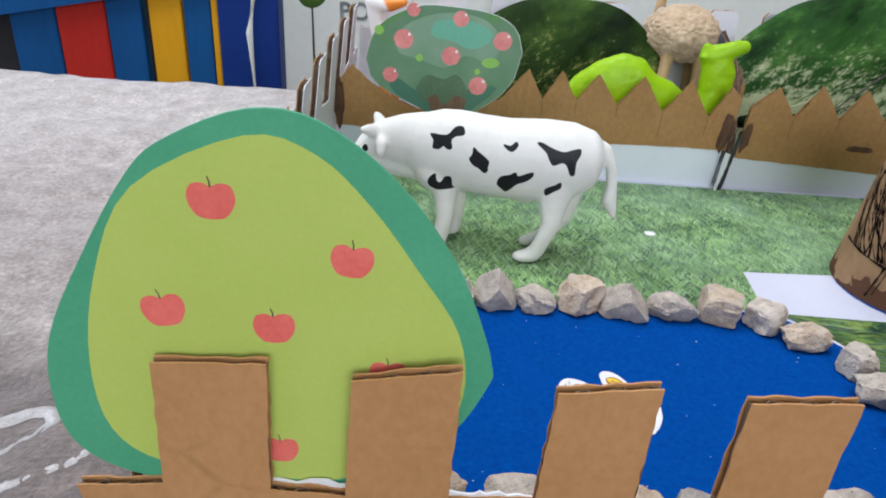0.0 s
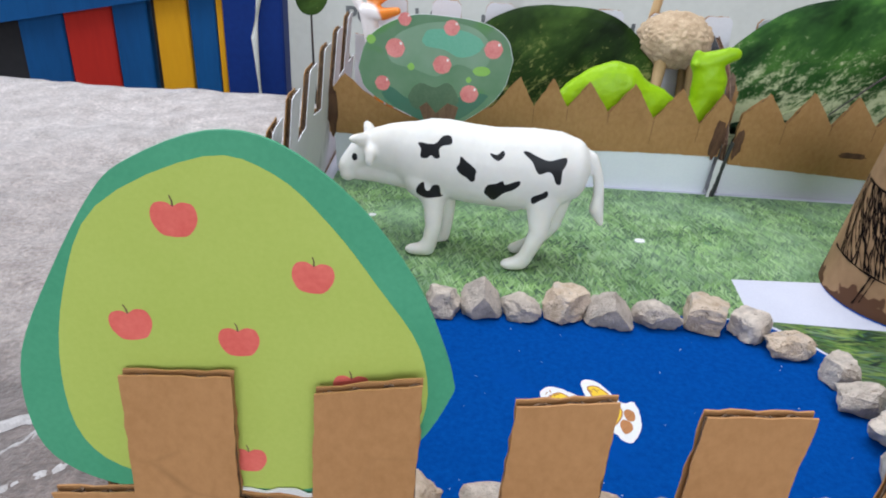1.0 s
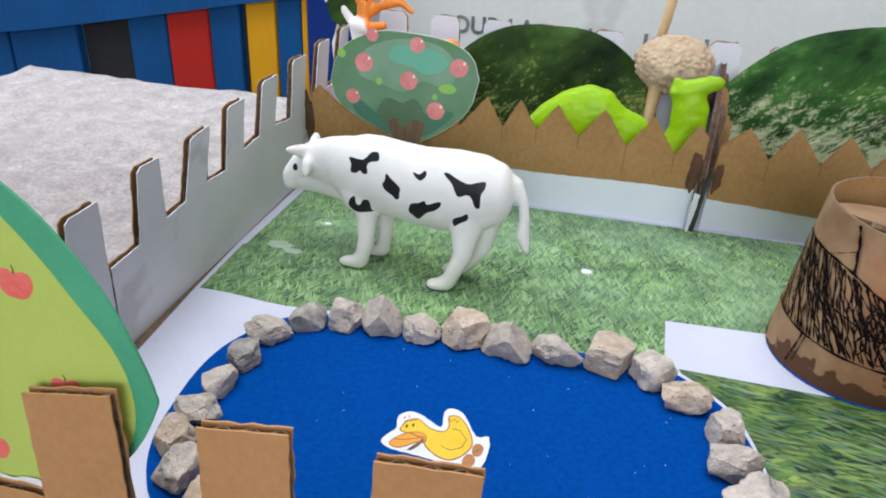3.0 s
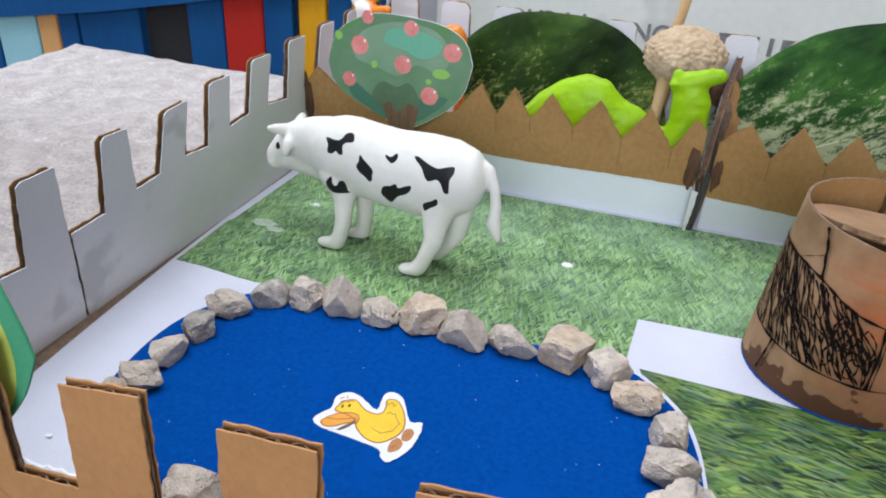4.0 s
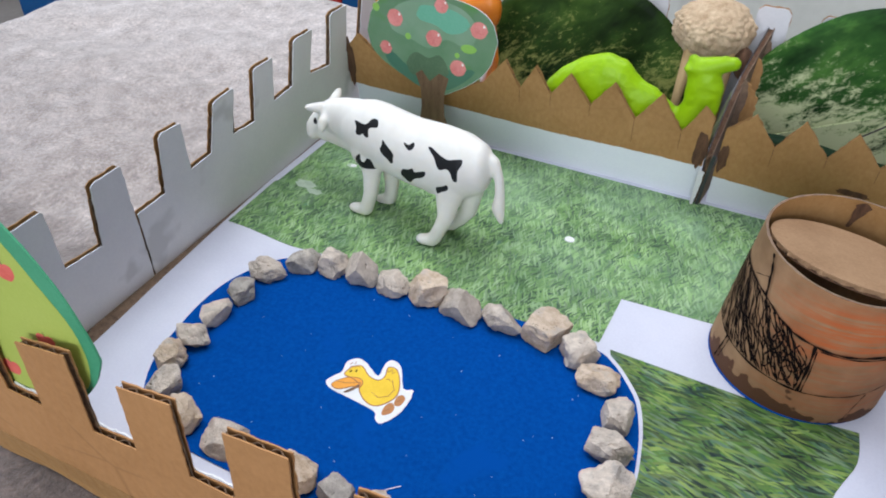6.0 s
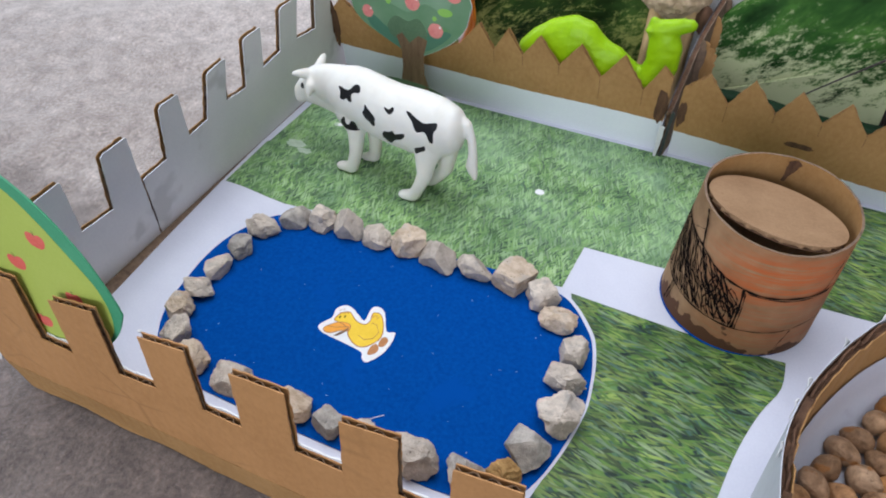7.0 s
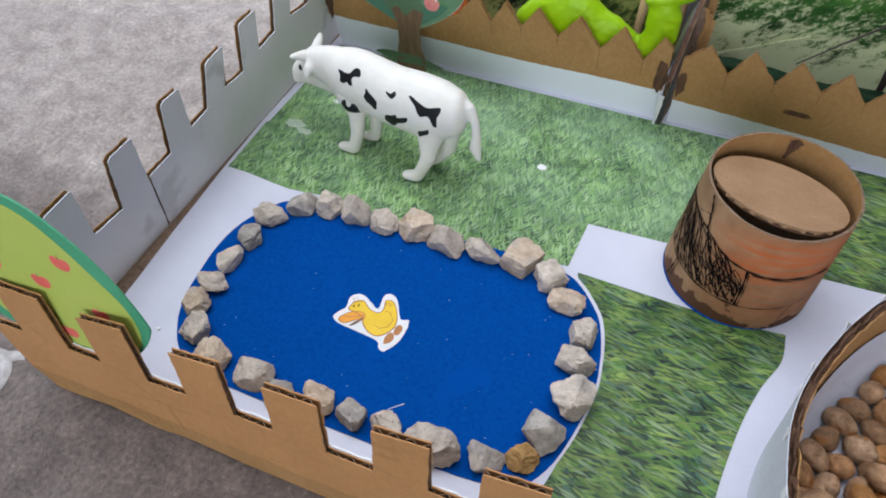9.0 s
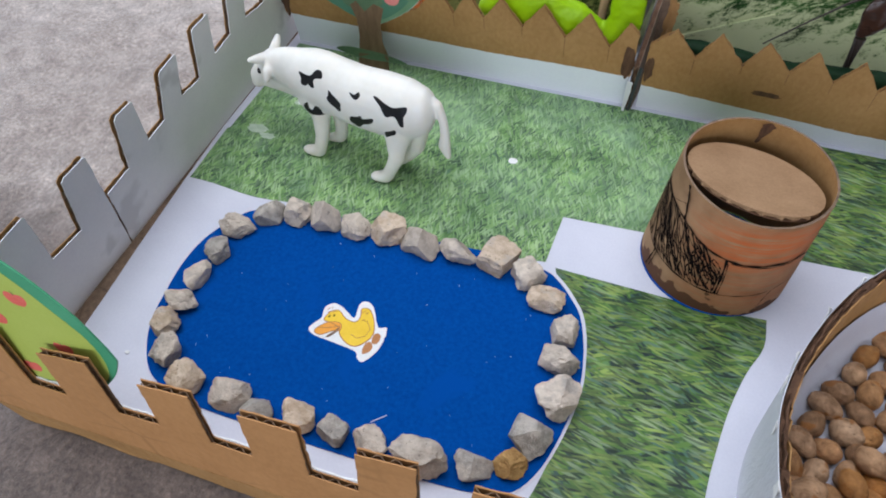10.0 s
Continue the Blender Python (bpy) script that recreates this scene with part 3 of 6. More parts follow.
def sculpt(name, chains, voxel, mat, at, label, category, smooth=8, paint=None, relief=0.0, group=""):
    """A cast figure: rounded limbs along chains of (x, y, z, rx, ry, rz), fused into one skin."""
    unit = bmesh.new()
    bmesh.ops.create_icosphere(unit, subdivisions=3, radius=1)
    unit.verts.ensure_lookup_table()
    uv, uf = np.array([v.co for v in unit.verts]), np.array([[v.index for v in f.verts] for f in unit.faces])
    unit.free()
    vs, fs = [], []
    for chain in chains:
        for (a, b) in zip(chain, chain[1:] if len(chain) > 1 else chain):
            k = max(1, int(math.dist(a[:3], b[:3]) / (0.35 * min(min(a[3:]), min(b[3:]))) + 1))
            for i in range(k + 1):
                c = np.array([p + (q - p) * i / k for p, q in zip(a, b)])
                fs.append(uf + len(vs) * len(uv))
                vs.append(uv * c[3:6] + c[:3])
    me = bpy.data.meshes.new(name)
    me.from_pydata(np.concatenate(vs).tolist(), [], np.concatenate(fs).tolist())
    tmp = new(name, me)
    r = tmp.modifiers.new("skin", "REMESH")
    r.mode, r.voxel_size = "VOXEL", voxel
    s = tmp.modifiers.new("soft", "SMOOTH")
    s.iterations, s.factor = smooth, 0.5
    done = bpy.data.meshes.new_from_object(tmp.evaluated_get(bpy.context.evaluated_depsgraph_get()))
    bpy.data.objects.remove(tmp)
    v = np.empty(len(done.vertices) * 3)
    done.vertices.foreach_get("co", v)
    v = v.reshape(-1, 3)
    if relief:
        nrm = np.empty(v.size)
        done.vertices.foreach_get("normal", nrm)
        nrm = nrm.reshape(-1, 3)
        v = v + nrm * np.array([relief * (noise.noise(Vector(p) * 2.1) + 0.6 * noise.noise(Vector(p) * 5.0)) for p in v])[:, None]
    if paint:
        done.attributes.new("patch", "FLOAT", "POINT").data.foreach_set("value", paint(v).astype(np.float32))
    done.vertices.foreach_set("co", ((v - np.array(at)) * CM).ravel())
    done.polygons.foreach_set("use_smooth", [True] * len(done.polygons))
    done.materials.append(mat)
    done.name = name
    ob = new(name, done)
    ob.location = Vector(at) * CM
    return tagged(ob, label, category, group)


def tube(points, radii, n=8):
    """A round rod along points."""
    bm, rings = bmesh.new(), []
    for i, p in enumerate(points):
        a, b = Vector(points[max(i - 1, 0)]), Vector(points[min(i + 1, len(points) - 1)])
        q = (b - a).to_track_quat("Z", "Y")
        rings.append([bm.verts.new(Vector(p) + q @ Vector((radii[i] * math.cos(2 * math.pi * k / n), radii[i] * math.sin(2 * math.pi * k / n), 0))) for k in range(n)])
    for r, s in zip(rings, rings[1:]):
        for k in range(n):
            bm.faces.new((r[k], r[(k + 1) % n], s[(k + 1) % n], s[k]))
    bm.faces.new(rings[0][::-1]), bm.faces.new(rings[-1])
    return bm


def inside(poly, x, y):
    """How far points lie inside a polygon (outside: minus)."""
    p = np.array(poly, float)
    q = np.roll(p, -1, axis=0)
    best, odd = np.full(x.shape, 1e9), np.zeros(x.shape, bool)
    for (ax, ay), (bx, by) in zip(p, q):
        dx, dy = bx - ax, by - ay
        t = np.clip(((x - ax) * dx + (y - ay) * dy) / (dx * dx + dy * dy + 1e-9), 0, 1)
        best = np.minimum(best, np.hypot(x - ax - t * dx, y - ay - t * dy))
        odd ^= ((ay > y) != (by > y)) & (x < ax + (y - ay) * dx / (dy if abs(dy) > 1e-9 else 1e-9))
    return np.where(odd, best, -best)


# ---- the room ----
FLOOR_Z, RUG_Z = -75.0, -2.5
solid("floor", box(-230, 200, -220, 185, FLOOR_Z - 5, FLOOR_Z), ROOM_FLOOR, label="grey tiled floor of the room", category="floor", kind="structure")
solid("ceiling", box(-230, 200, -220, 185, 195, 200), ROOM_WALL, label="white plaster ceiling", category="ceiling", kind="structure")
solid("wall_north", box(-230, 200, 180, 185, FLOOR_Z, 195), ROOM_WALL, label="plain white plaster wall", category="wall", kind="structure")


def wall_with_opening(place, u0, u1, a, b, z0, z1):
    """A wall with one added window opening for a lamp, as four blocks in one mesh: place(u, z, w)."""
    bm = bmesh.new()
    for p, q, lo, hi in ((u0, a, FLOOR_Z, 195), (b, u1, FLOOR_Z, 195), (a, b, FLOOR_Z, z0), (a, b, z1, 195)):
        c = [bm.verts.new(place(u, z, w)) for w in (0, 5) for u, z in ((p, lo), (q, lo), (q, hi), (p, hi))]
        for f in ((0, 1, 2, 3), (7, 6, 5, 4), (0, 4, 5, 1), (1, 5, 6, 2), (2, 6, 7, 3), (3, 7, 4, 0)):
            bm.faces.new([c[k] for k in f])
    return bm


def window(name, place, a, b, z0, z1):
    """Added, unseen window: white frame round a pane in a wall opening."""
    t = thing(name, place((a + b) / 2, z0, 2.5), "white framed window out of view, added round a daylight lamp", "window", kind="structure")
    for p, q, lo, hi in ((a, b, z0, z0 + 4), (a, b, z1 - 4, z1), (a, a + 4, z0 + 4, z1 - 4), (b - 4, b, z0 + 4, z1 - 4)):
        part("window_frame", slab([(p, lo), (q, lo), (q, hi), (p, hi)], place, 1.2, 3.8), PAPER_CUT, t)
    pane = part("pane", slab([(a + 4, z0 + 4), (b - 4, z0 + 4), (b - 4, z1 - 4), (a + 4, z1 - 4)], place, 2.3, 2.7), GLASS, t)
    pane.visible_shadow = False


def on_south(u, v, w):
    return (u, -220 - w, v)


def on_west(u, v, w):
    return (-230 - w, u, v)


solid("wall_south", wall_with_opening(on_south, -230, 200, -46, 126, 34, 166), ROOM_WALL, label="plain white plaster wall with an added window opening", category="wall", kind="structure")
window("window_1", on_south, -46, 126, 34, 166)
solid("wall_west", wall_with_opening(on_west, -220, 180, -16, 146, 34, 166), ROOM_WALL, label="plain white plaster wall with an added window opening", category="wall", kind="structure")
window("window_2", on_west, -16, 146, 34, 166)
# Unseen wall in the dark floor colour, to cut bounced light from the right.
solid("wall_east", box(200, 205, -220, 180, FLOOR_Z, 195), ROOM_FLOOR, label="plain unseen wall, coloured dark to reflect less light", category="wall", kind="structure")

# Unseen panel, added to frame the overhead lamp.
lamp_body = thing("ceiling_panel", (-15, 45, 195), "flat white ceiling light panel, added out of view", "ceiling light", kind="structure")
for p, q, lo, hi in ((-107, 77, -32, -30), (-107, 77, 120, 122), (-107, -105, -30, 120), (75, 77, -30, 120)):
    part("panel_frame", box(p, q, lo, hi, 190, 195), PAPER_CUT, lamp_body)

# table under the rug
table = thing("table", (20, 15, FLOOR_Z), "brown wooden table under a plush rug", "table")
part("tabletop", box(-39.4, 88, -38, 66.3, -7.2, -3.9, 0.4), TABLE_WOOD, table)
for lx, ly in ((-35.5, -34), (84, -34), (-35.5, 62), (84, 62)):
    part("leg", box(lx - 3, lx + 3, ly - 3, ly + 3, FLOOR_Z, -7.2, 0.3), TABLE_WOOD, table)


def rug_level(x, y):
    """The rug lies higher where its front part is pushed against the model."""
    f = min(1.0, max(0.0, (24.0 - y) / 8.0))
    return RUG_Z + 1.15 * f * f * (3 - 2 * f)


def plush_rug():
    bm = bmesh.new()
    x0, x1, y0, y1, k, m = -40.4, 89, -39, 67.4, 170, 140
    grid = []
    for j in range(m + 1):
        row = []
        for i in range(k + 1):
            u, v = i / k, j / m
            x, y = x0 + (x1 - x0) * u, y0 + (y1 - y0) * v
            z0 = rug_level(x, y)
            h = 0.45 * noise.noise(Vector((x * 0.11, y * 0.16, 1))) + 0.22 * noise.noise(Vector((x * 0.55, y * 0.55, 4)))
            away = max(0.0, -3.5 - x, y - 59, 15.5 - y)
            z = z0 + (h + 0.1) * min(1.0, away / 3.0) - 0.02
            if j in (0, m) or i in (0, k):
                z -= 1.3
                y += 0.5 * noise.noise(Vector((x * 0.5, y, 9)))
            row.append(bm.verts.new((x, y, z)))
        grid.append(row)
    for j in range(m):
        for i in range(k):
            bm.faces.new((grid[j][i], grid[j][i + 1], grid[j + 1][i + 1], grid[j + 1][i]))
    res = bmesh.ops.extrude_face_region(bm, geom=bm.faces[:])
    low = [e for e in res["geom"] if isinstance(e, bmesh.types.BMVert)]
    for vv in low:
        vv.co.z = -3.88
    return bm


rug = thing("rug", (20, 15, -3.9), "beige and dark grey plush rug spread over the table", "rug")
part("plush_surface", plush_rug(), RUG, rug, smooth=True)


def yarn_band(path, width):
    """A raised band of white pile along a path on the rug."""
    pts, bm, last = curve_through(path, 9, False), bmesh.new(), None
    for i, p in enumerate(pts):
        a, b = Vector(pts[max(i - 1, 0)]), Vector(pts[min(i + 1, len(pts) - 1)])
        d = (b - a).normalized()
        side = Vector((-d.y, d.x))
        row = []
        for k in range(7):
            f = k / 3 - 1
            wob = 1 + 0.35 * noise.noise(Vector((p[0] * 2.2, p[1] * 2.2, f * 3)))
            h = 0.24 * (1 - f * f) * (0.7 + 0.6 * noise.noise(Vector((p[0] * 4, p[1] * 4, f * 5)))) - 0.05
            row.append(bm.verts.new((p[0] + side.x * f * width * wob, p[1] + side.y * f * width * wob, rug_level(p[0], p[1]) + 0.1 + h)))
        if last:
            for k in range(6):
                bm.faces.new((last[k], row[k], row[k + 1], last[k + 1]))
        last = row
    return bm


for path, width in (([(-11.4, 23.2), (-10.4, 24.2), (-9.3, 25.0), (-8.6, 24.6), (-8.9, 23.6), (-9.8, 22.4), (-11.2, 21.2)], 0.3), ([(-6.6, 23.1), (-7.6, 21.9), (-8.6, 20.9), (-10.0, 20.2)], 0.33), ([(-8.6, 18.9), (-7.4, 17.7), (-6.2, 16.9), (-5.2, 16.9), (-4.5, 17.3)], 0.3),
                    ([(-5.3, 16.9), (-4.7, 16.0), (-4.5, 15.2), (-4.9, 14.4), (-5.8, 13.9)], 0.36)):
    part("white_scroll", yarn_band(path, width), SCROLL, rug, "white scroll in the pile", smooth=True)

# painted bench behind the table
bench = thing("painted_bench", (-70, 118, FLOOR_Z), "blue wooden bench with red, yellow and black slats", "bench")
for x0, x1, m in ((-136.8, -118.8, BLUE_PAINT), (-118.4, -108.6, BLUE_PAINT), (-108.2, -98.4, CYAN_PAINT), (-98, -93.4, ORANGE_PAINT), (-93, -88.6, BLUE_PAINT),
                  (-88.2, -74.4, BLUE_PAINT), (-74, -64.5, BLACK_GAP), (-64.2, -57, BLUE_PAINT), (-56.8, -49.2, RED_PAINT), (-49, -43.6, BLUE_PAINT), (-43.4, -42.6, BLACK_GAP), (-42.4, -37.4, YELLOW_PAINT), (-37, -33, BLUE_PAINT), (-32.8, -31.8, YELLOW_PAINT)):
    part("slat", box(x0, x1, 118 + (1.2 if m is BLACK_GAP else 0), 120, FLOOR_Z, 4, 0.15), m, bench)
part("side_board", box(-31.6, -22.4, 117.2, 121, FLOOR_Z, 12, 0.2), NAVY_PAINT, bench)
part("seat_board", slab([(-137, -20.5), (-82, -12.0), (-64, -8.6), (-41.5, -4.1), (-31.8, -2.4), (-31.8, 7), (-137, -6)], lambda u, v, w: (u, w, v), 116.2, 117.8), BLUE_PAINT, bench)
part("cord", tube([(-27.5, 116.9, 14), (-27.0, 116.8, 4), (-25.6, 116.8, -2), (-26.8, 116.8, -9), (-26.2, 116.8, -24)], [0.5, 0.55, 0.6, 0.55, 0.5]), POSTER, bench, "pale cord hanging down")

# poster on the far wall
poster = thing("wall_poster", (20, 172, 0), "cream paper poster with grey and brown lettering", "poster")
part("sheet", box(-36, 125, 172, 172.6, -70, 60), POSTER, poster)


def lettering(text, size, at, mat, parent):
    cu = bpy.data.curves.new("word", "FONT")
    cu.body, cu.size, cu.extrude = text, size * CM, 0.0008
    cu.offset = 0.0012
    tmp = new("word", cu)
    me = bpy.data.meshes.new_from_object(tmp.evaluated_get(bpy.context.evaluated_depsgraph_get()))
    bpy.data.objects.remove(tmp)
    me.transform(Matrix.Translation((Vector(at) - ORIGIN[parent]) * CM) @ pose(0, 0, 0, 90, -1.5, 0))
    me.materials.append(mat)
    ob = new("word", me)
    ob.parent = parent
    return ob


lettering("POUR LA", 5.3, (-21.9, 171.9, -16.8), GREY_PRINT, poster)
lettering("NG", 5.3, (8.4, 171.9, -16.9), GREY_PRINT, poster)
for bx, bw, z0, h, mat in [(x, w, -16.8, 3.7, GREY_PRINT) for x, w in ((23.4, 0.8), (26.0, 2.4), (29.6, 0.7), (31.8, 0.8), (33.4, 0.6), (36.0, 0.9), (38.4, 2.2), (42.0, 0.8))] + [(x, w, -2.6, 6.5, GREY_PRINT if x < 58 else BROWN_PRINT) for x, w in ((49, 7), (60, 13), (77, 6), (86, 11))]:
    part("print_bar", slab([(bx, z0), (bx + bw, z0), (bx + bw, z0 + h), (bx, z0 + h)], lambda u, v, w: (u, w, v + (0.04 * u if h > 5 else 0.0)), 171.8, 171.95), mat, poster)

# ---- the farm model ----
FX0, FX1, FY0, FY1 = -2.3, 52.0, 17.0, 53.0
tray = thing("model_base", (20, 30, RUG_Z), "brown cardboard box tray under the farm model", "cardboard box")
part("tray", box(FX0, FX1, FY0, FY1, RUG_Z, -0.02), KRAFT_DIRTY, tray)
base_paper = solid("base_paper", slab([(-1.1, 16.9), (51.5, 16.9), (51.5, 52.6), (-1.95, 52.6), (-2.1, 35.5), (-1.95, 31), (-1.65, 25.8), (-1.4, 22.5)], flat, -0.02, 0.012), PAPER, label="white paper lining the cardboard farm base", category="paper", at=(20, 30, 0))

turf_back = curve_through([(-1.74, 31.12), (-0.3, 31.1), (2.4, 30.85), (5.5, 31.1), (10, 30.3), (18.3, 31.3)], 3, False) + [(18.5, 34.55), (22.2, 34.74), (27.7, 35.19), (33.4, 35.46), (51, 36.1), (51, 44.42), (-1.42, 44.42), (-1.66, 35.5), (-1.8, 35.4)]
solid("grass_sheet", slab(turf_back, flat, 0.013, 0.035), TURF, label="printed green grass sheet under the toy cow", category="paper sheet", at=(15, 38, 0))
solid("grass_sheet", slab([(28.6, 35.25), (33.4, 35.5), (51, 36.15), (51, 44.38), (28.6, 44.36)], flat, 0.037, 0.06), TURF_LONG, label="printed long green grass sheet behind the cardboard barrel", category="paper sheet", at=(40, 39, 0))
edge = curve_through([(28.9, 31.07), (28.85, 29.5), (28.15, 27.8), (27.55, 25.7), (27.15, 23.4), (26.95, 21.7), (26.6, 17.1)], 4, False)
turf_front = [(18.85, 31.08), (24.1, 30.92), (26.6, 30.88)] + edge + [(19.7, 17.1), (20.15, 18.7), (20.5, 20.0), (20.7, 20.9), (20.9, 22.0), (20.0, 26), (19.2, 30.0)]
solid("grass_sheet", slab(turf_front, flat, 0.013, 0.035), TURF_LONG, label="printed long green grass sheet beside the pond", category="paper sheet", at=(24, 25, 0))

# pond
pond = [(3.1, 30.05), (2.4, 29.5), (1.57, 28.0), (1.22, 26.8), (1.13, 25.4), (1.25, 24.0), (1.5, 22.3), (2.15, 20.8), (3.2, 19.6), (5.0, 19.0), (7.2, 18.85), (12.0, 18.8), (17.0, 18.85), (19.3, 19.25), (20.35, 20.4), (20.97, 22.4), (21.28, 24.7), (21.18, 26.2), (20.95, 27.4), (20.55, 28.6), (19.95, 29.45), (19.2, 30.25), (18.3, 30.75), (16, 31.0), (11, 30.8), (6, 30.9), (4.3, 30.6)]
pond_thing = thing("pond", (11, 24, 0.036), "flat blue felt pond on white paper ringed with stones", "pond")
part("paper_backing", slab(curve_through([(x + (0.13 if x > 17 else -0.03), y + (0.16 if x > 18 and y > 27 else 0.02)) for x, y in pond], 4), flat, 0.036, 0.055), PAPER, pond_thing, "white paper backing")
part("felt", slab(curve_through(pond, 4), flat, 0.056, 0.085), POND_BLUE, pond_thing, "deep blue felt")


def lint(cx, cy, ln, ang, z, r=0.03):
    d = (0.5 * ln * math.cos(ang), 0.5 * ln * math.sin(ang))
    return tube([(cx - d[0], cy - d[1], z), (cx, cy, z + r), (cx + d[0], cy + d[1], z)], [r, r * 1.2, r], 5)


rnd = random.Random(4)
bm = bmesh.new()
for i in range(34):
    x, y, r = rnd.uniform(3.5, 19.5), rnd.uniform(20, 29.5), rnd.uniform(0.010, 0.024)
    bmesh.ops.create_icosphere(bm, subdivisions=1, radius=r, matrix=Matrix.Translation((x, y, 0.085 + r * 0.5)))
solid("dust_specks", bm, PAPER_CUT, label="tiny white dust specks on the pond", category="dust", kind="stuff", at=(11, 24, 0.085))
solid("lint_thread", lint(13.5, 20.75, 0.75, 0.75, 0.1, 0.018), PAPER_CUT, label="short white lint thread on the pond", category="thread", at=(13.5, 20.75, 0.085))


def stone_mesh(seed, style):
    """A broken pebble: a ball cut by planes, roughened. peak, block, flat and shard set how it is cut."""
    rnd = random.Random(seed)
    bm = bmesh.new()
    bmesh.ops.create_icosphere(bm, subdivisions=4, radius=1)
    cuts, tilt = [], 0.15 if style == "block" else 0.4
    turn = Matrix.Rotation(rnd.uniform(-tilt, tilt), 3, "X") @ Matrix.Rotation(rnd.uniform(-tilt, tilt), 3, "Y") @ Matrix.Rotation(rnd.uniform(0, 3), 3, "Z")
    for d in ((1, 0, 0), (-1, 0, 0), (0, 1, 0), (0, -1, 0), (0, 0, 1)):
        k = 0.08 if style == "block" else 0.24
        q = Vector(d) + Vector((rnd.gauss(0, k), rnd.gauss(0, k), rnd.gauss(0, k)))
        cuts.append((turn @ q.normalized(), 0.6 if style == "block" else rnd.uniform(0.58, 0.84)))
    for _ in range({"block": 2, "shard": 9, "peak": 4}.get(style, 6)):
        d = Vector((rnd.gauss(0, 1), rnd.gauss(0, 1), rnd.gauss(0.3, 0.7))).normalized()
        cuts.append((d, rnd.uniform(0.5, 0.75) if style == "shard" else rnd.uniform(0.66, 0.86)))
    if style == "peak":
        cuts += [(Vector((0.75, -0.25, 0.62)).normalized(), 0.3), (Vector((-0.6, -0.3, 0.74)).normalized(), 0.34), (Vector((0.1, 0.8, 0.6)).normalized(), 0.42)]
    cuts.append((Vector((0, 0, -1)), 0.6))
    rough = 0.45 if style == "shard" else 0.7 if style in ("block", "peak") else 1.0
    for v in bm.verts:
        for d, h in cuts:
            s = v.co.dot(d)
            if s > h:
                v.co -= d * (s - h)
        p = v.co
        k = 0.11 * noise.noise(p * 1.7 + Vector((seed, 2, 0))) + 0.075 * noise.noise(p * 4 + Vector((seed, 0, 0))) + 0.045 * noise.noise(p * 9 + Vector((0, seed, 0))) - 0.25 * max(0.0, noise.noise(p * 5.5 + Vector((seed, 4, 9))) - 0.26)
        v.co += p.normalized() * k * rough
        if style == "flat" and seed % 2:
            v.co.z -= 0.22 * math.exp(-((v.co.y - 0.12 * math.sin(3 * v.co.x) - 0.1) / 0.09) ** 2) * max(0.0, v.co.z)
    return bm


def stone(i, x, y, w, d, h, style, mat, label):
    bm = stone_mesh(i * 7 + 3, style)
    lo = [min(v.co[k] for v in bm.verts) for k in range(3)]
    hi = [max(v.co[k] for v in bm.verts) for k in range(3)]
    for v in bm.verts:
        v.co = Vector((((v.co.x - lo[0]) / (hi[0] - lo[0]) - 0.5) * w, ((v.co.y - lo[1]) / (hi[1] - lo[1]) - 0.5) * d, (v.co.z - lo[2]) / (hi[2] - lo[2]) * h))
    bmesh.ops.transform(bm, matrix=Matrix.Translation((x, y, 0.075)), verts=bm.verts)
    ob = solid("stone", bm, mat, label=label, category="stone", group="stones round the pond", at=(x, y, 0.075), smooth=True)
    ob.data.set_sharp_from_angle(angle=radians(28))


# x, y, width, depth, height, cut, stone
BANK_BACK = [(2.8, 28.35, 1.95, 1.3, 0.85, "flat", "g"), (3.98, 29.7, 1.4, 1.6, 0.95, "shard", "d"), (5.36, 30.2, 1.52, 1.6, 1.15, "round", "g"), (6.92, 30.15, 1.75, 1.3, 1.7, "peak", "g"), (8.53, 30.2, 1.75, 1.4, 0.95, "round", "g"),
             (10.37, 30.35, 2.0, 1.7, 1.3, "round", "t"), (12.1, 30.15, 2.05, 1.6, 1.4, "peak", "g"), (14.06, 30.15, 2.1, 1.15, 1.15, "flat", "g"), (16.1, 30.45, 2.0, 2.1, 1.3, "block", "t"), (17.74, 29.85, 1.8, 1.7, 1.15, "round", "g"), (18.88, 28.75, 1.85, 1.25, 0.95, "flat", "t")]
BANK_RIGHT = [(20.03, 27.15, 1.3, 1.45, 1.15, "round", "g"), (20.2, 25.65, 1.85, 1.4, 1.2, "round", "g"), (20.43, 23.7, 1.95, 2.05, 1.5, "round", "g"), (19.83, 21.7, 1.8, 1.85, 1.35, "shard", "d"), (19.3, 20.4, 1.45, 1.3, 1.0, "round", "o"), (17.92, 19.75, 1.7, 1.3, 1.1, "peak", "d")]
BANK_FRONT = [(15.79, 19.4, 2.5, 1.75, 1.55, "round", "g"), (13.67, 19.45, 1.62, 1.35, 1.1, "round", "g"), (11.99, 19.5, 1.4, 1.2, 1.0, "block", "d"), (10.35, 19.6, 1.65, 1.4, 1.1, "round", "t"), (8.58, 19.4, 1.4, 1.3, 1.0, "shard", "d"), (7.13, 19.65, 1.8, 1.35, 1.0, "shard", "g"), (5.0, 19.75, 1.6, 1.5, 1.15, "round", "t")]
BANK_LEFT = [(3.3, 20.75, 1.5, 1.55, 1.1, "round", "g"), (2.5, 22.1, 1.4, 1.45, 1.05, "round", "t"), (2.5, 23.4, 1.8, 1.25, 0.95, "flat", "g"), (2.42, 24.95, 1.05, 1.9, 0.8, "shard", "g"), (2.6, 26.75, 1.3, 1.75, 0.9, "round", "d")]
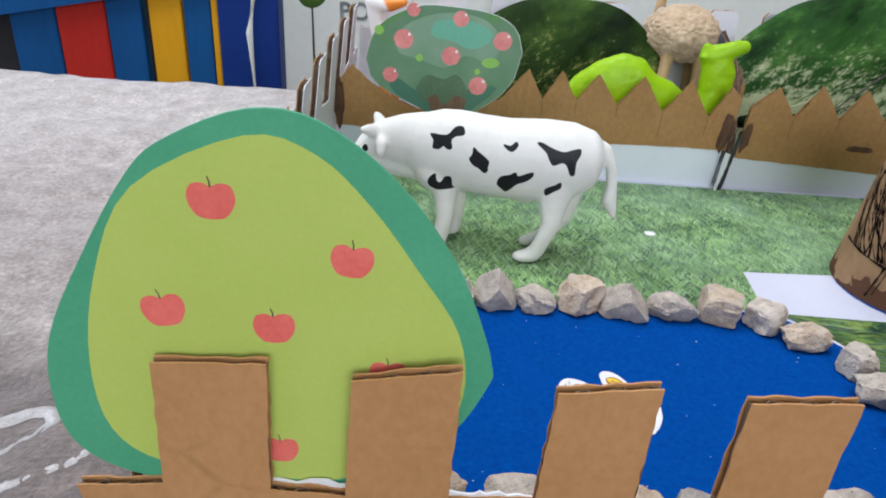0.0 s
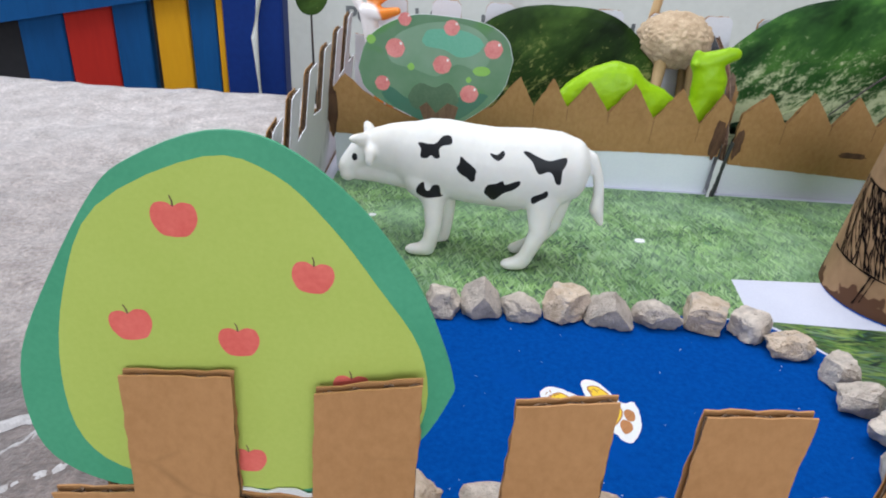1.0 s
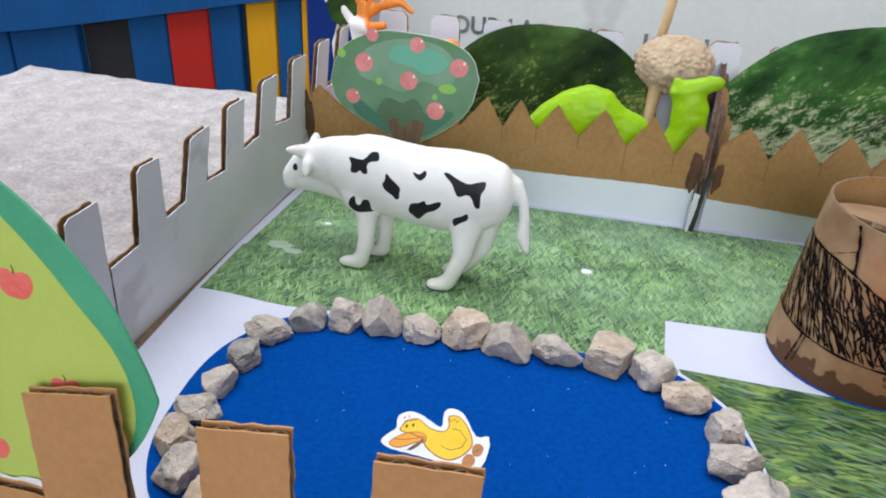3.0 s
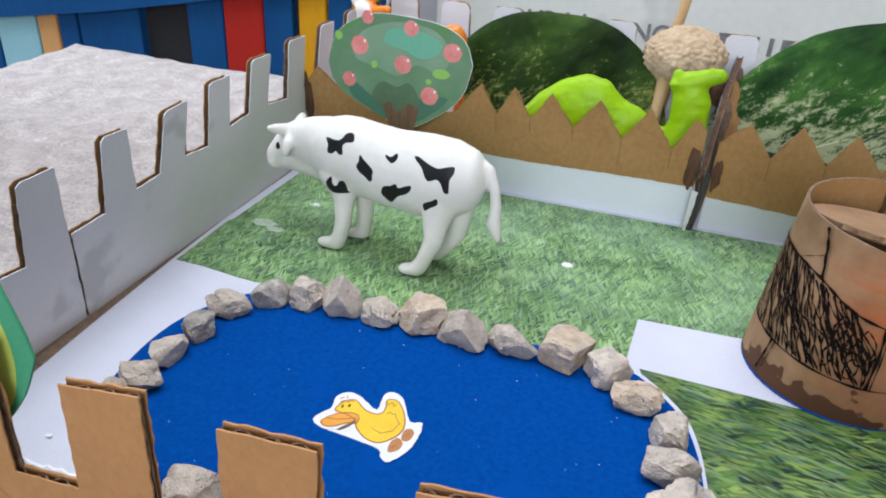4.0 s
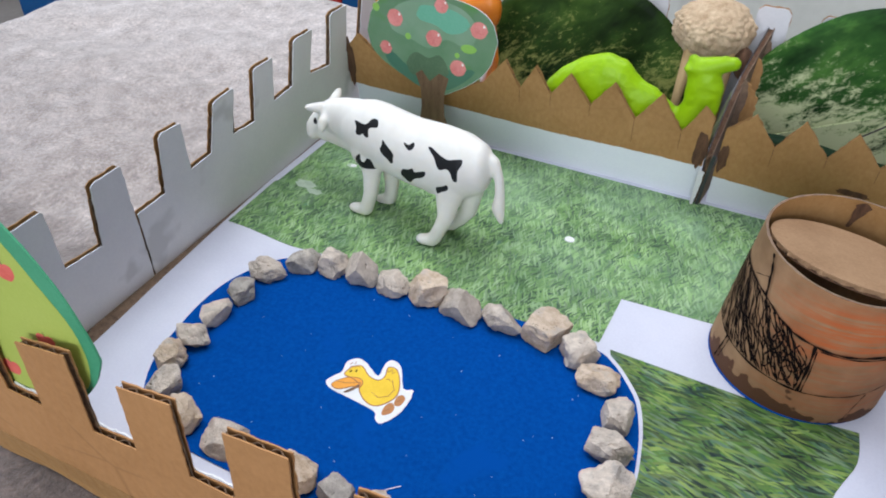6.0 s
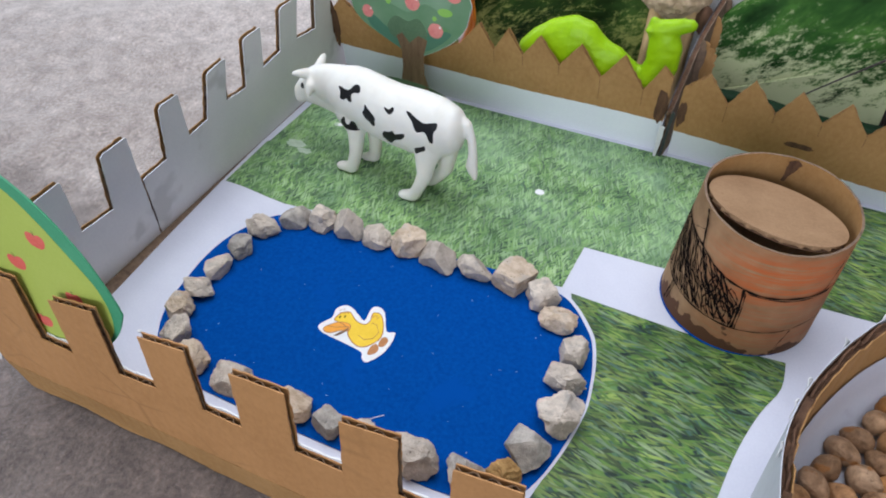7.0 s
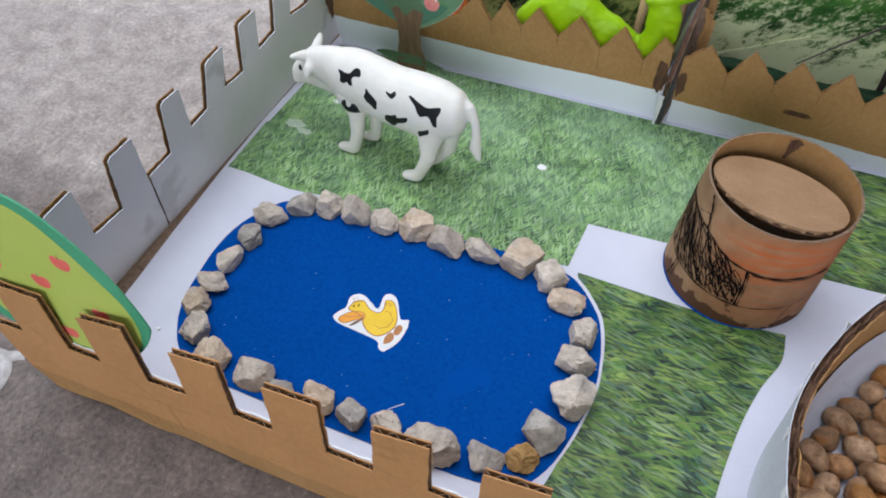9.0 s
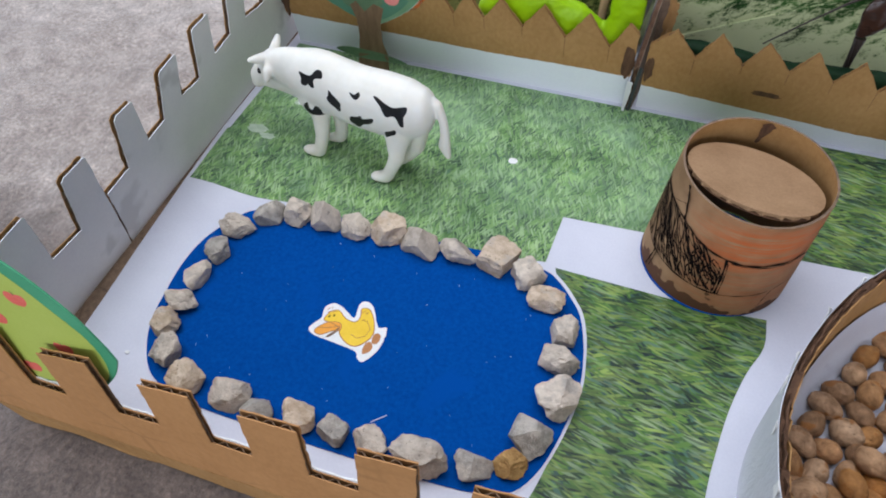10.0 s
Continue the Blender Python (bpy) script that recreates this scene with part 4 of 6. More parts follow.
KINDS = {"g": (STONE, "small rough pale grey stone on the pond's edge"), "t": (STONE_TAN, "small rough tan stone on the pond's edge"), "d": (STONE_DARK, "small dark grey broken stone on the pond's edge"), "o": (STONE_OCHRE, "small ochre stone on the pond's edge")}
for i, (x, y, w, d, h, cut, kind) in enumerate(BANK_BACK + BANK_RIGHT + BANK_FRONT + BANK_LEFT):
    stone(i, x, y, w, d, h, cut, *KINDS[kind])

# duck cut-out
duck = thing("duck_cutout", (10.8, 24.4, 0.085), "yellow paper duck cut-out lying on the pond", "paper cut-out")
white = [(8.94, 23.86), (9.12, 24.3), (9.3, 24.6), (9.23, 25.16), (9.6, 25.52), (10.14, 25.39), (10.8, 25.02), (10.78, 25.8), (11.05, 26.05), (11.51, 25.82), (12.05, 24.87), (12.5, 24.93), (12.5, 23.85), (12.02, 22.98), (11.65, 23.09), (11.47, 23.37), (10.31, 23.53), (9.4, 23.6)]
yellow = [(9.47, 24.5), (9.49, 24.8), (9.66, 25.08), (9.97, 25.2), (10.43, 24.87), (10.91, 24.82), (11.07, 25.14), (10.98, 25.6), (11.36, 25.66), (11.76, 25.13), (11.97, 24.45), (11.72, 23.9), (11.34, 23.6), (10.87, 23.68), (10.46, 24.0), (10.3, 24.3), (9.9, 24.45)]
beak = [(9.23, 23.87), (9.45, 24.22), (9.75, 24.47), (10.14, 24.58), (10.37, 24.46), (10.38, 24.16), (10.09, 24.09), (9.71, 23.78), (9.42, 23.71)]


def curl(u, v, w):
    lift = 0.03 * max(0.0, u - 11.6) + 0.02 * max(0.0, 9.4 - u)
    p, q = u - 10.8, v - 24.4
    return (10.57 + 0.990 * p - 0.044 * q, 24.55 + 0.009 * p + 1.018 * q, 0.087 + lift + w)


def outline_of(points, w, r):
    """A thin drawn line round a printed shape."""
    pts = [curl(u, v, w) for u, v in points]
    return tube(pts + pts[:1], [r] * (len(pts) + 1), 5)


part("paper", slab(rough_outline(curve_through(white, 3), 0.12, 0.018, 31), curl, 0, 0.02), PAPER_CUT, duck)
part("body", slab(curve_through(yellow, 3), curl, 0.021, 0.025), DUCK_YELLOW, duck)
part("body_line", outline_of(curve_through(yellow, 3), 0.022, 0.026), DUCK_BROWN, duck, "thin brown drawn line")
part("wing_line", tube([curl(u, v, 0.026) for u, v in ((10.95, 24.15), (11.3, 24.03), (11.65, 24.25), (11.75, 24.65), (11.55, 24.9))], [0.012, 0.02, 0.02, 0.02, 0.012], 5), DUCK_BROWN, duck, "thin brown drawn line")
part("beak", slab(curve_through(beak, 3), curl, 0.026, 0.029), DUCK_ORANGE, duck, "orange printed beak")
part("beak_line", outline_of(curve_through(beak, 3), 0.027, 0.02), DUCK_BROWN, duck, "thin brown drawn line")
part("mouth", slab([(9.86, 23.66), (9.98, 23.86), (10.16, 24.12), (10.34, 24.4), (10.33, 24.16), (10.2, 23.92), (10.02, 23.7)], curl, 0.03, 0.032), TRUNK, duck, "brown printed mouth")
for foot in ([(11.82, 23.34), (11.75, 23.76), (11.92, 24.03), (12.15, 23.86), (12.12, 23.54)], [(12.06, 23.98), (12.0, 24.36), (12.18, 24.55), (12.37, 24.39), (12.3, 24.01)]):
    part("foot", slab(curve_through(foot, 3), curl, 0.026, 0.029), DUCK_BROWN, duck, "brown printed foot")
for ex, ey in ((9.63, 24.76), (9.84, 24.87)):
    part("eye", slab(ring_outline(ex, ey, 0.04, 0.075, 10), curl, 0.026, 0.029), INK, duck, "black printed eye")


for line in (((9.48, 24.92), (9.55, 25.02), (9.66, 25.06)), ((9.7, 25.0), (9.8, 25.12), (9.92, 25.12)), ((9.42, 25.08), (9.5, 25.2)), ((9.62, 25.18), (9.6, 25.3)), ((11.0, 25.5), (11.1, 25.35), (11.16, 25.52)), ((11.2, 25.55), (11.3, 25.36), (11.36, 25.5)),
             ((11.2, 24.98), (11.3, 25.06), (11.38, 24.98), (11.46, 25.05), (11.55, 24.9)), ((9.3, 24.05), (9.7, 24.12), (10.1, 24.3), (10.3, 24.42)), ((11.8, 23.5), (11.98, 23.72)), ((12.04, 24.1), (12.24, 24.3))):
    part("drawn_line", tube([curl(u, v, 0.031) for u, v in line], [0.017] * len(line), 5), DUCK_BROWN, duck, "thin brown drawn line")


# ---- fences ----
def lean(u, v, w):
    return (u, 16.36 + 0.008 * v + w, v)


rnd = random.Random(8)
# left and right edge of each merlon
tops = [(-0.85, 1.41), (3.05, 5.2), (7.07, 9.08), (10.82, 12.95), (14.9, 16.95), (18.75, 20.9), (22.8, 25.0), (26.8, 29.0), (30.8, 33.0), (34.8, 37.0), (38.8, 41.0), (42.8, 45.0), (46.8, 49.0)]
front = [(-2.3, 0.5), (-2.85, 3.55), (-1.0, 3.75)]
for a, b in tops:
    front += [(a - 0.12, 3.8 + rnd.uniform(-0.1, 0.08)), (a, 6.85 + rnd.uniform(-0.08, 0.1)), (b, 7.12 + rnd.uniform(-0.06, 0.1)), (b - 0.08, 3.75 + rnd.uniform(-0.12, 0.1))]
front += [(52, 3.6), (52, 0.5)]
fence = thing("front_fence", (20, 16.2, -2.5), "brown corrugated cardboard fence cut into battlements", "cardboard fence", "fences of the farm model")
corrugated(fence, front, lean, 0.27, KRAFT, KRAFT, 3)
rnd = random.Random(64)
for (a, b), (c, d) in zip(tops, tops[1:]):
    u, out = b - 0.1, []
    while u < c - 0.1:
        out.append((u, 3.8 + rnd.uniform(-0.05, 0.12)))
        u += rnd.uniform(0.1, 0.3)
    part("torn_paper", slab([(b - 0.1, 3.5)] + out + [(c - 0.12, 3.8), (c - 0.12, 3.5)], lean, 0.275, 0.33), PAPER_CUT, fence, "torn white paper behind the notch")
# Darker board colour stands in for shade on this turned-under side.
part("box_side", slab(rough_outline([(-2.3, 0.49), (52, 0.49), (52, -1.35), (-1.85, -1.35)], 0.5, 0.03, 4), lambda u, v, w: (u, 16.35 + 0.11 * (0.49 - v) + 0.03 * math.sin(1.3 * u) * (0.49 - v) + w, v), 0, 0.25), KRAFT_BACK, fence, "folded lower side of the cardboard box, coloured darker for its shade")


def on_left(u, v, w):
    return (-2.15 - w + 0.095 * v, u, v)


# per merlon: foot, left top, right top, height, foot
SIDE_NEAR = [(19.75, 3.7, 19.8, 21.55, 6.85, 21.78, 3.78), (23.7, 3.6, 23.8, 25.45, 6.68, 25.68, 3.85)]
SIDE_FAR = [(27.6, 3.92, 27.7, 29.1, 6.92, 29.4, 4.22), (30.9, 4.3, 31.35, 32.9, 6.9, 32.6, 4.5), (34.4, 4.35, 34.5, 36.1, 7.28, 36.1, 4.75), (37.85, 4.88, 38.0, 39.8, 7.46, 39.6, 4.85), (41.75, 4.55, 41.65, 43.45, 7.66, 43.6, 4.62), (45.2, 4.7, 45.3, 47.0, 7.8, 47.1, 4.8), (48.8, 4.9, 48.9, 50.4, 7.95, 50.5, 4.9)]


def left_wall(merlons, first, last, seed):
    """A run of battlements between two end points given as foot and top."""
    rnd = random.Random(seed)
    out = [(first[0], -0.3), (first[1], first[2])]
    for lf, lz, tl, tr, z, rf, rz in merlons:
        out += [(lf, lz), (tl, z - 0.12), (tl + 0.22, z + rnd.uniform(-0.03, 0.05)), (tr - 0.1, z + rnd.uniform(-0.02, 0.06)), (tr, z - 0.08), (rf, rz)]
    out += [(last[1], last[2]), (last[0], -0.3)]
    t = thing("side_fence", (-2.1, (first[0] + last[0]) / 2, -0.3), "pale grey coated cardboard fence cut into battlements", "cardboard fence", "fences of the farm model")
    corrugated(t, out, on_left, 0.3, WALL_GREY, KRAFT_BACK, seed)
    return t


left_wall(SIDE_NEAR, (17.4, 17.4, 3.6), (26.1, 25.7, 3.84), 21)
left_wall(SIDE_FAR, (26.2, 25.82, 3.86), (52.6, 52.6, 4.9), 22)

rear = [(-1.6, 0.0), (-1.6, 6.2)]
for i in range(16):
    a = -0.1 + 3.42 * i
    rear += [(a - 0.1, 6.0), (a, 8.35), (a + 0.25, 8.62), (a + 1.55, 8.62), (a + 1.8, 8.35), (a + 1.9, 6.0)]
rear += [(51.9, 6.0), (51.9, 0.0)]
rear_fence = thing("rear_fence", (20, 52.7, 0), "pale grey cardboard fence with battlements at the back", "cardboard fence", "fences of the farm model")
corrugated(rear_fence, rear, lambda u, v, w: (u, 52.65 + w, v), 0.32, WALL_GREY, KRAFT, 31)


def on_back(u, v, w):
    return (u, 44.5 + w - 0.175 * v, v)


zig_a = [(-1.75, 2.5), (-1.75, 4.9), (-0.81, 6.0), (0.3, 5.0), (1.19, 4.4), (2.79, 3.7), (5.0, 3.9), (7.19, 4.55), (8.62, 6.43), (9.5, 4.78), (10.38, 6.45), (11.32, 4.87), (12.33, 6.4), (13.57, 4.72), (14.74, 6.43), (16.07, 4.52), (17.25, 6.37), (18.58, 4.4), (19.45, 6.2), (20.05, 5.6), (20.05, 2.52), (15.8, 2.48), (11.5, 2.35), (5.2, 2.45)]
zig_b = [(20.72, 2.08), (20.72, 5.15), (21.91, 6.36), (23.16, 4.68), (24.15, 6.58), (25.62, 4.74), (26.5, 6.5), (27.98, 4.84), (28.9, 6.4), (30.2, 4.7), (31.2, 6.3)]
zig_b += [(31.2 + 1.2 * k, 4.6 if k % 2 else 6.2) for k in range(1, 17)] + [(51.5, 4.6), (51.5, 1.4), (32, 1.42), (26.7, 1.75)]
for zig, sd in ((zig_a, 41), (zig_b, 42)):
    f = thing("picket_fence", ((zig[0][0] + zig[-2][0]) / 2, 43.6, 2.2), "brown cardboard fence with pointed zigzag top", "cardboard fence", "fences of the farm model")
    corrugated(f, zig, on_back, 0.26, KRAFT_BACK, KRAFT_BACK, sd, 0.5)
    rnd = random.Random(sd)
    for (a, za), (b, zb), (c, zc) in zip(zig, zig[1:], zig[2:]):
        if 4.3 < zb < 5.05 and za > zb < zc:
            k = rnd.uniform(0.5, 1.6)
            part("crease", slab([(b - 0.018, zb - 0.05), (b + 0.018, zb - 0.05), (b + 0.03, zb - k), (b + 0.01, zb - k)], on_back, -0.006, -0.001), CREASE, f, "dark cut line below the notch")
for a, b in ((-1.5, 20.0), (20.75, 51.5)):
    solid("fence_base", slab(rough_outline([(a, 0.012), (b, 0.012), (b, 3.2), (a, 3.2)], 1.2, 0.012, int(a) + 5), lambda u, v, w: (u, 44.77 + w - 0.175 * v, v), 0, 0.2), STRIP_WHITE, label="pale board strip below the brown picket fence", category="board strip", at=((a + b) / 2, 44.8, 0))

divider = thing("divider", (20.6, 48, 0), "torn dark cardboard divider between two pens", "cardboard divider")
DARK_GLOSS = surf("dark_varnished_edge", (0.012, 0.014, 0.018), (0.05, 0.05, 0.06), 90, 900, 0.28, 0.5, 0.0008, 0.6, (2, 2, 0.4))


def on_divider(u, v, w):
    return (20.1 + 0.13 * (u - 44) + w, u, v)


corrugated(divider, [(44.35, 0.02), (53.0, 0.02), (53.2, 7.6), (51.5, 7.3), (50, 7.1), (48.6, 6.8), (47.4, 6.5), (46.2, 5.7), (44.9, 4.3), (43.9, 3.3)], on_divider, 0.34, DARK_GLOSS, KRAFT_DIRTY, 51)
part("core", slab([(44.4, 0.03), (52.9, 0.03), (53.05, 7.45), (51.5, 7.2), (50, 7.0), (48.6, 6.7), (47.4, 6.4), (46.2, 5.6), (44.95, 4.2), (43.98, 3.2)], on_divider, 0.05, 0.285), SPLIT_BOARD, divider, "torn dark board between the liners")
part("varnished_edge", slab(rough_outline([(20.24, 0.03), (20.42, 0.03), (20.53, 2.0), (20.63, 3.5), (20.46, 3.6), (20.38, 2.6)], 0.4, 0.025, 78), lambda u, v, w: (u, 44.2 + w - 0.175 * v, v), 0, 0.1), DARK_GLOSS, divider, "dark glossy glued edge")
part("grey_paper", slab(rough_outline([(19.98, 0.03), (20.14, 0.03), (20.3, 2.4), (19.98, 2.5)], 0.2, 0.03, 79), lambda u, v, w: (u, 44.1 + w - 0.175 * v, v), 0, 0.05), WALL_GREY, divider, "grey torn paper beside the glued edge")
for k, (x0, x1, top, y, mat) in enumerate(((20.75, 21.2, 6.6, 46.9, KRAFT_DIRTY), (20.95, 21.5, 6.3, 47.3, KRAFT_BACK), (21.15, 21.8, 5.8, 47.6, KRAFT_BACK), (21.05, 21.6, 6.9, 49.4, KRAFT_BACK), (21.3, 21.85, 7.2, 51.4, KRAFT_DIRTY))):
    out = rough_outline([(x0 - 0.1, 1.5), (x1 - 0.15, 1.5), (x1 - 0.05, 3.6), (x1, top - 0.8), (0.4 * x0 + 0.6 * x1, top - 0.2), (x0 + 0.05, top), (x0 - 0.05, 4.2)], 0.2, 0.07, 80 + k)
    part("torn_liner", slab(out, lambda u, v, w, y=y, k=k: (u, y + 0.05 * math.sin(2.1 * v + 7 * u + k) + 0.25 * (u - 21) + w, v), 0, 0.09), mat, divider, "brown torn liner peeling off the divider")

# brown stains of glue and paint as thin dried films on the pickets
for cx, cz, rx, rz, sd in ((19.75, 3.5, 0.38, 1.1, 1), (20.95, 3.4, 0.28, 0.8, 2), (-1.55, 4.0, 0.3, 1.4, 3), (27.4, 3.1, 0.8, 0.2, 4)):
    out = []
    for i in range(44):
        a = i * math.pi / 22
        k = 1 + 0.45 * noise.noise(Vector((math.cos(a) * 1.6, math.sin(a) * 1.6, sd * 5))) + 0.14 * noise.noise(Vector((math.cos(a) * 3, math.sin(a) * 3, sd * 3)))
        out.append((cx + rx * k * math.cos(a), cz + rz * k * math.sin(a)))
    solid("glue_stain", slab(out, on_back, -0.012, -0.004), SPLIT_BOARD, label="dark brown dried glue stain on the picket fence", category="stain", at=(cx, 43.5, cz))

# ---- paper trees ----
def front_tree_plane(u, v, w):
    return (u, 16.72 + 0.03 * u + 0.05 * (v - 4) + w, v)


tree = thing("paper_tree", (1.1, 16.8, 2.4), "green paper apple tree behind the cardboard fence", "paper tree")
rim = [(1.15, 11.9), (-0.24, 11.33), (-1.01, 10.66), (-2.07, 8.92), (-2.94, 7.12), (-3.1, 5.6), (-2.75, 4.44), (-1.62, 3.75), (0.2, 3.5), (1.44, 3.45), (3.78, 3.86), (5.11, 5.2), (5.77, 6.48), (5.8, 6.9), (5.56, 7.73), (4.95, 9.15), (3.8, 10.7), (2.4, 11.75)]
fill = [(1.09, 11.44), (-0.97, 10.38), (-1.85, 8.6), (-2.22, 6.6), (-2.0, 4.95), (-0.95, 4.1), (1.41, 3.8), (3.0, 3.9), (4.7, 4.9), (5.27, 6.2), (5.08, 7.65), (4.22, 9.0), (3.34, 10.21), (2.34, 11.16)]
part("crown_edge", slab(curve_through(rim, 4), front_tree_plane, 0, 0.07), TREE_RIM, tree, "dark green rim")
part("crown", slab(curve_through(fill, 4), front_tree_plane, -0.012, -0.003), TREE_FILL, tree, "light green printed middle")


def apple(parent, plane, cx, cz, r, mat, w0, stem=True, tilt=0.0):
    shape = [(0, 0.62), (0.35, 0.78), (0.8, 0.7), (1.0, 0.3), (0.95, -0.2), (0.6, -0.72), (0.2, -0.82), (-0.2, -0.82), (-0.62, -0.7), (-0.95, -0.2), (-1.0, 0.3), (-0.8, 0.7), (-0.35, 0.78)]
    c, s = math.cos(tilt), math.sin(tilt)
    pts = [(cx + r * (x * c - z * s), cz + r * (x * s + z * c)) for x, z in curve_through(shape, 3)]
    ob = part("apple", slab(pts, plane, w0 - 0.006, w0), mat, parent, "red printed apple")
    if stem:
        q = [(cx + r * (x * c - z * s), cz + r * (x * s + z * c)) for x, z in ((-0.04, 0.6), (0.04, 0.6), (0.02, 0.85), (-0.08, 1.1), (-0.13, 1.08), (-0.05, 0.85))]
        part("stem", slab(q, plane, w0 - 0.012, w0 - 0.007), TRUNK, ob, "thin dark stem")
    return ob


for cx, cz, r, t in ((0.45, 10.2, 0.48, 0), (2.98, 9.13, 0.45, -0.1), (-0.63, 7.88, 0.47, 0.15), (1.48, 7.6, 0.45, 0.05), (1.5, 4.58, 0.42, 0), (3.72, 6.62, 0.42, 0)):
    apple(tree, front_tree_plane, cx, cz, 0.9 * r, APPLE, -0.013, True, t)


def back_tree_plane(u, v, w):
    bow = 0.3 * ((u - 4.0) / 4.2) ** 2
    return (u, 43.05 + bow + w, v)


ptree = thing("paper_tree", (3.8, 42.9, 0.035), "glossy printed apple tree cut-out before the picket fence", "paper tree")
crown = [(4.4, 9.38), (2.6, 9.3), (0.85, 8.4), (0.1, 7.1), (0.08, 5.9), (0.9, 4.98), (2.96, 4.06), (4.2, 3.6), (5.2, 3.65), (7.3, 5.15), (8.08, 6.9), (7.72, 8.35), (6.46, 9.12)]


def sheet(outline, place, w0, w1, step):
    """A bowed paper sheet: cut into strips across u so that it can bend."""
    us = [p[0] for p in outline]
    lo, hi = min(us), max(us)
    k = max(4, int((hi - lo) / step))
    bm, cols = bmesh.new(), []
    for i in range(k + 1):
        u = lo + 0.002 + (hi - lo - 0.004) * i / k
        a, b = span(outline, u) or (0, 0)
        cols.append([[bm.verts.new(place(u, a + (b - a) * j / 6, w)) for j in range(7)] for w in (w0, w1)])
    for c, d in zip(cols, cols[1:]):
        for s in (0, 1):
            for j in range(6):
                bm.faces.new((c[s][j], d[s][j], d[s][j + 1], c[s][j + 1]))
        for j in (0, 6):
            bm.faces.new((c[0][j], d[0][j], d[1][j], c[1][j]))
    for c in (cols[0], cols[-1]):
        for j in range(6):
            bm.faces.new((c[0][j], c[0][j + 1], c[1][j + 1], c[1][j]))
    return bm


outer = [(3.8 + (u - 3.8) * 1.006, 6.8 + (v - 6.8) * 1.007) for u, v in curve_through(crown, 4)]
part("paper_back", sheet(outer, back_tree_plane, 0.03, 0.06, 0.25), PAPER_CUT, ptree, "white cut edge of the paper")
cr = part("crown", sheet(curve_through(crown, 4), back_tree_plane, 0.0, 0.028, 0.25), CROWN, ptree, "green printed crown", smooth=False)
# Sheen of the bowed glossy paper, painted as a paler shape on the crown.
part("pale_cloud", sheet(curve_through([(1.6, 7.0), (1.9, 8.2), (3.2, 8.9), (4.8, 9.1), (6.3, 8.7), (7.0, 7.6), (6.4, 6.7), (5.2, 7.0), (4.2, 6.3), (3.0, 6.6)], 4), back_tree_plane, -0.0035, -0.001, 0.2), CROWN_SHEEN, cr)
part("dark_fringe", sheet(curve_through([(1.3, 5.0), (1.7, 5.6), (2.7, 5.0), (3.6, 5.2), (4.6, 5.0), (5.6, 5.3), (6.6, 5.5), (6.9, 5.25), (5.6, 4.1), (4.3, 3.78), (3.1, 3.98)], 4), back_tree_plane, -0.0035, -0.001, 0.2), CROWN_FRINGE, cr)
part("dark_patch", sheet(curve_through([(2.9, 4.6), (2.7, 5.3), (3.3, 5.9), (4.1, 5.7), (4.8, 6.0), (5.4, 5.2), (5.1, 4.6), (4.0, 4.3)], 4), back_tree_plane, -0.006, -0.002, 0.2), CROWN_DARK, cr)
part("pale_patch", sheet(curve_through([(3.4, 7.9), (3.5, 8.6), (4.4, 8.75), (5.5, 8.7), (6.5, 8.2), (6.2, 7.6), (5.3, 7.35), (4.5, 7.7)], 4), back_tree_plane, -0.006, -0.002, 0.2), CROWN_TEAL, cr)
for cx, cz, rx, rz in ((0.66, 7.98, 0.26, 0.24), (2.79, 6.73, 0.2, 0.2), (6.5, 6.68, 0.48, 0.26), (5.85, 6.2, 0.16, 0.16)):
    part("light_patch", sheet(ring_outline(cx, cz, rx, rz, 20), back_tree_plane, -0.006, -0.002, 0.1), CROWN_LEAF, cr)
for cx, cz, r in ((1.94, 7.63, 0.52), (4.42, 6.93, 0.5), (7.04, 7.83, 0.5), (1.3, 5.74, 0.42), (5.93, 5.45, 0.5), (4.82, 8.83, 0.42), (2.4, 9.12, 0.36)):
    ap = part("apple", sheet(ring_outline(cx, cz, r, r * 0.95, 24), back_tree_plane, -0.012, -0.007, 0.12), APPLE_PINK, ptree, "red printed apple")
    part("glint", sheet(ring_outline(cx + 0.55 * r, cz + 0.5 * r, 0.14 * r, 0.18 * r, 10), back_tree_plane, -0.016, -0.013, 0.05), GLINT, ap, "white printed glint")
trunk = [(3.3, 4.6), (3.65, 3.7), (3.72, 2.6), (3.6, 1.6), (3.4, 0.06), (5.5, 0.06), (5.5, 1.5), (5.2, 2.3), (5.15, 3.6), (5.4, 4.7), (4.8, 4.9), (4.2, 4.3), (3.7, 4.9)]
part("trunk", slab(trunk, back_tree_plane, -0.02, 0.0), TRUNK, ptree, "brown printed trunk")
part("foot", slab(curve_through([(2.0, 1.3), (2.8, 1.6), (4.2, 1.62), (5.4, 1.5), (6.7, 1.05), (5.4, 1.0), (4.0, 0.95), (2.8, 1.08)], 3), back_tree_plane, -0.035, -0.021), CROWN_DARK, ptree, "dark green printed mound at the trunk")

# ---- toy cow ----
YAW = math.atan2(-0.219, 0.976)
CU, SU = math.cos(YAW), math.sin(YAW)
COW_AT = (6.3, 36.0, 0.035)


def cow(u, v, z, ru, rv=None, rz=None):
    rv, rz = rv or ru, rz or ru
    return (COW_AT[0] + u * CU - v * SU, COW_AT[1] + u * SU + v * CU, z + 0.035, ru, rv, rz)


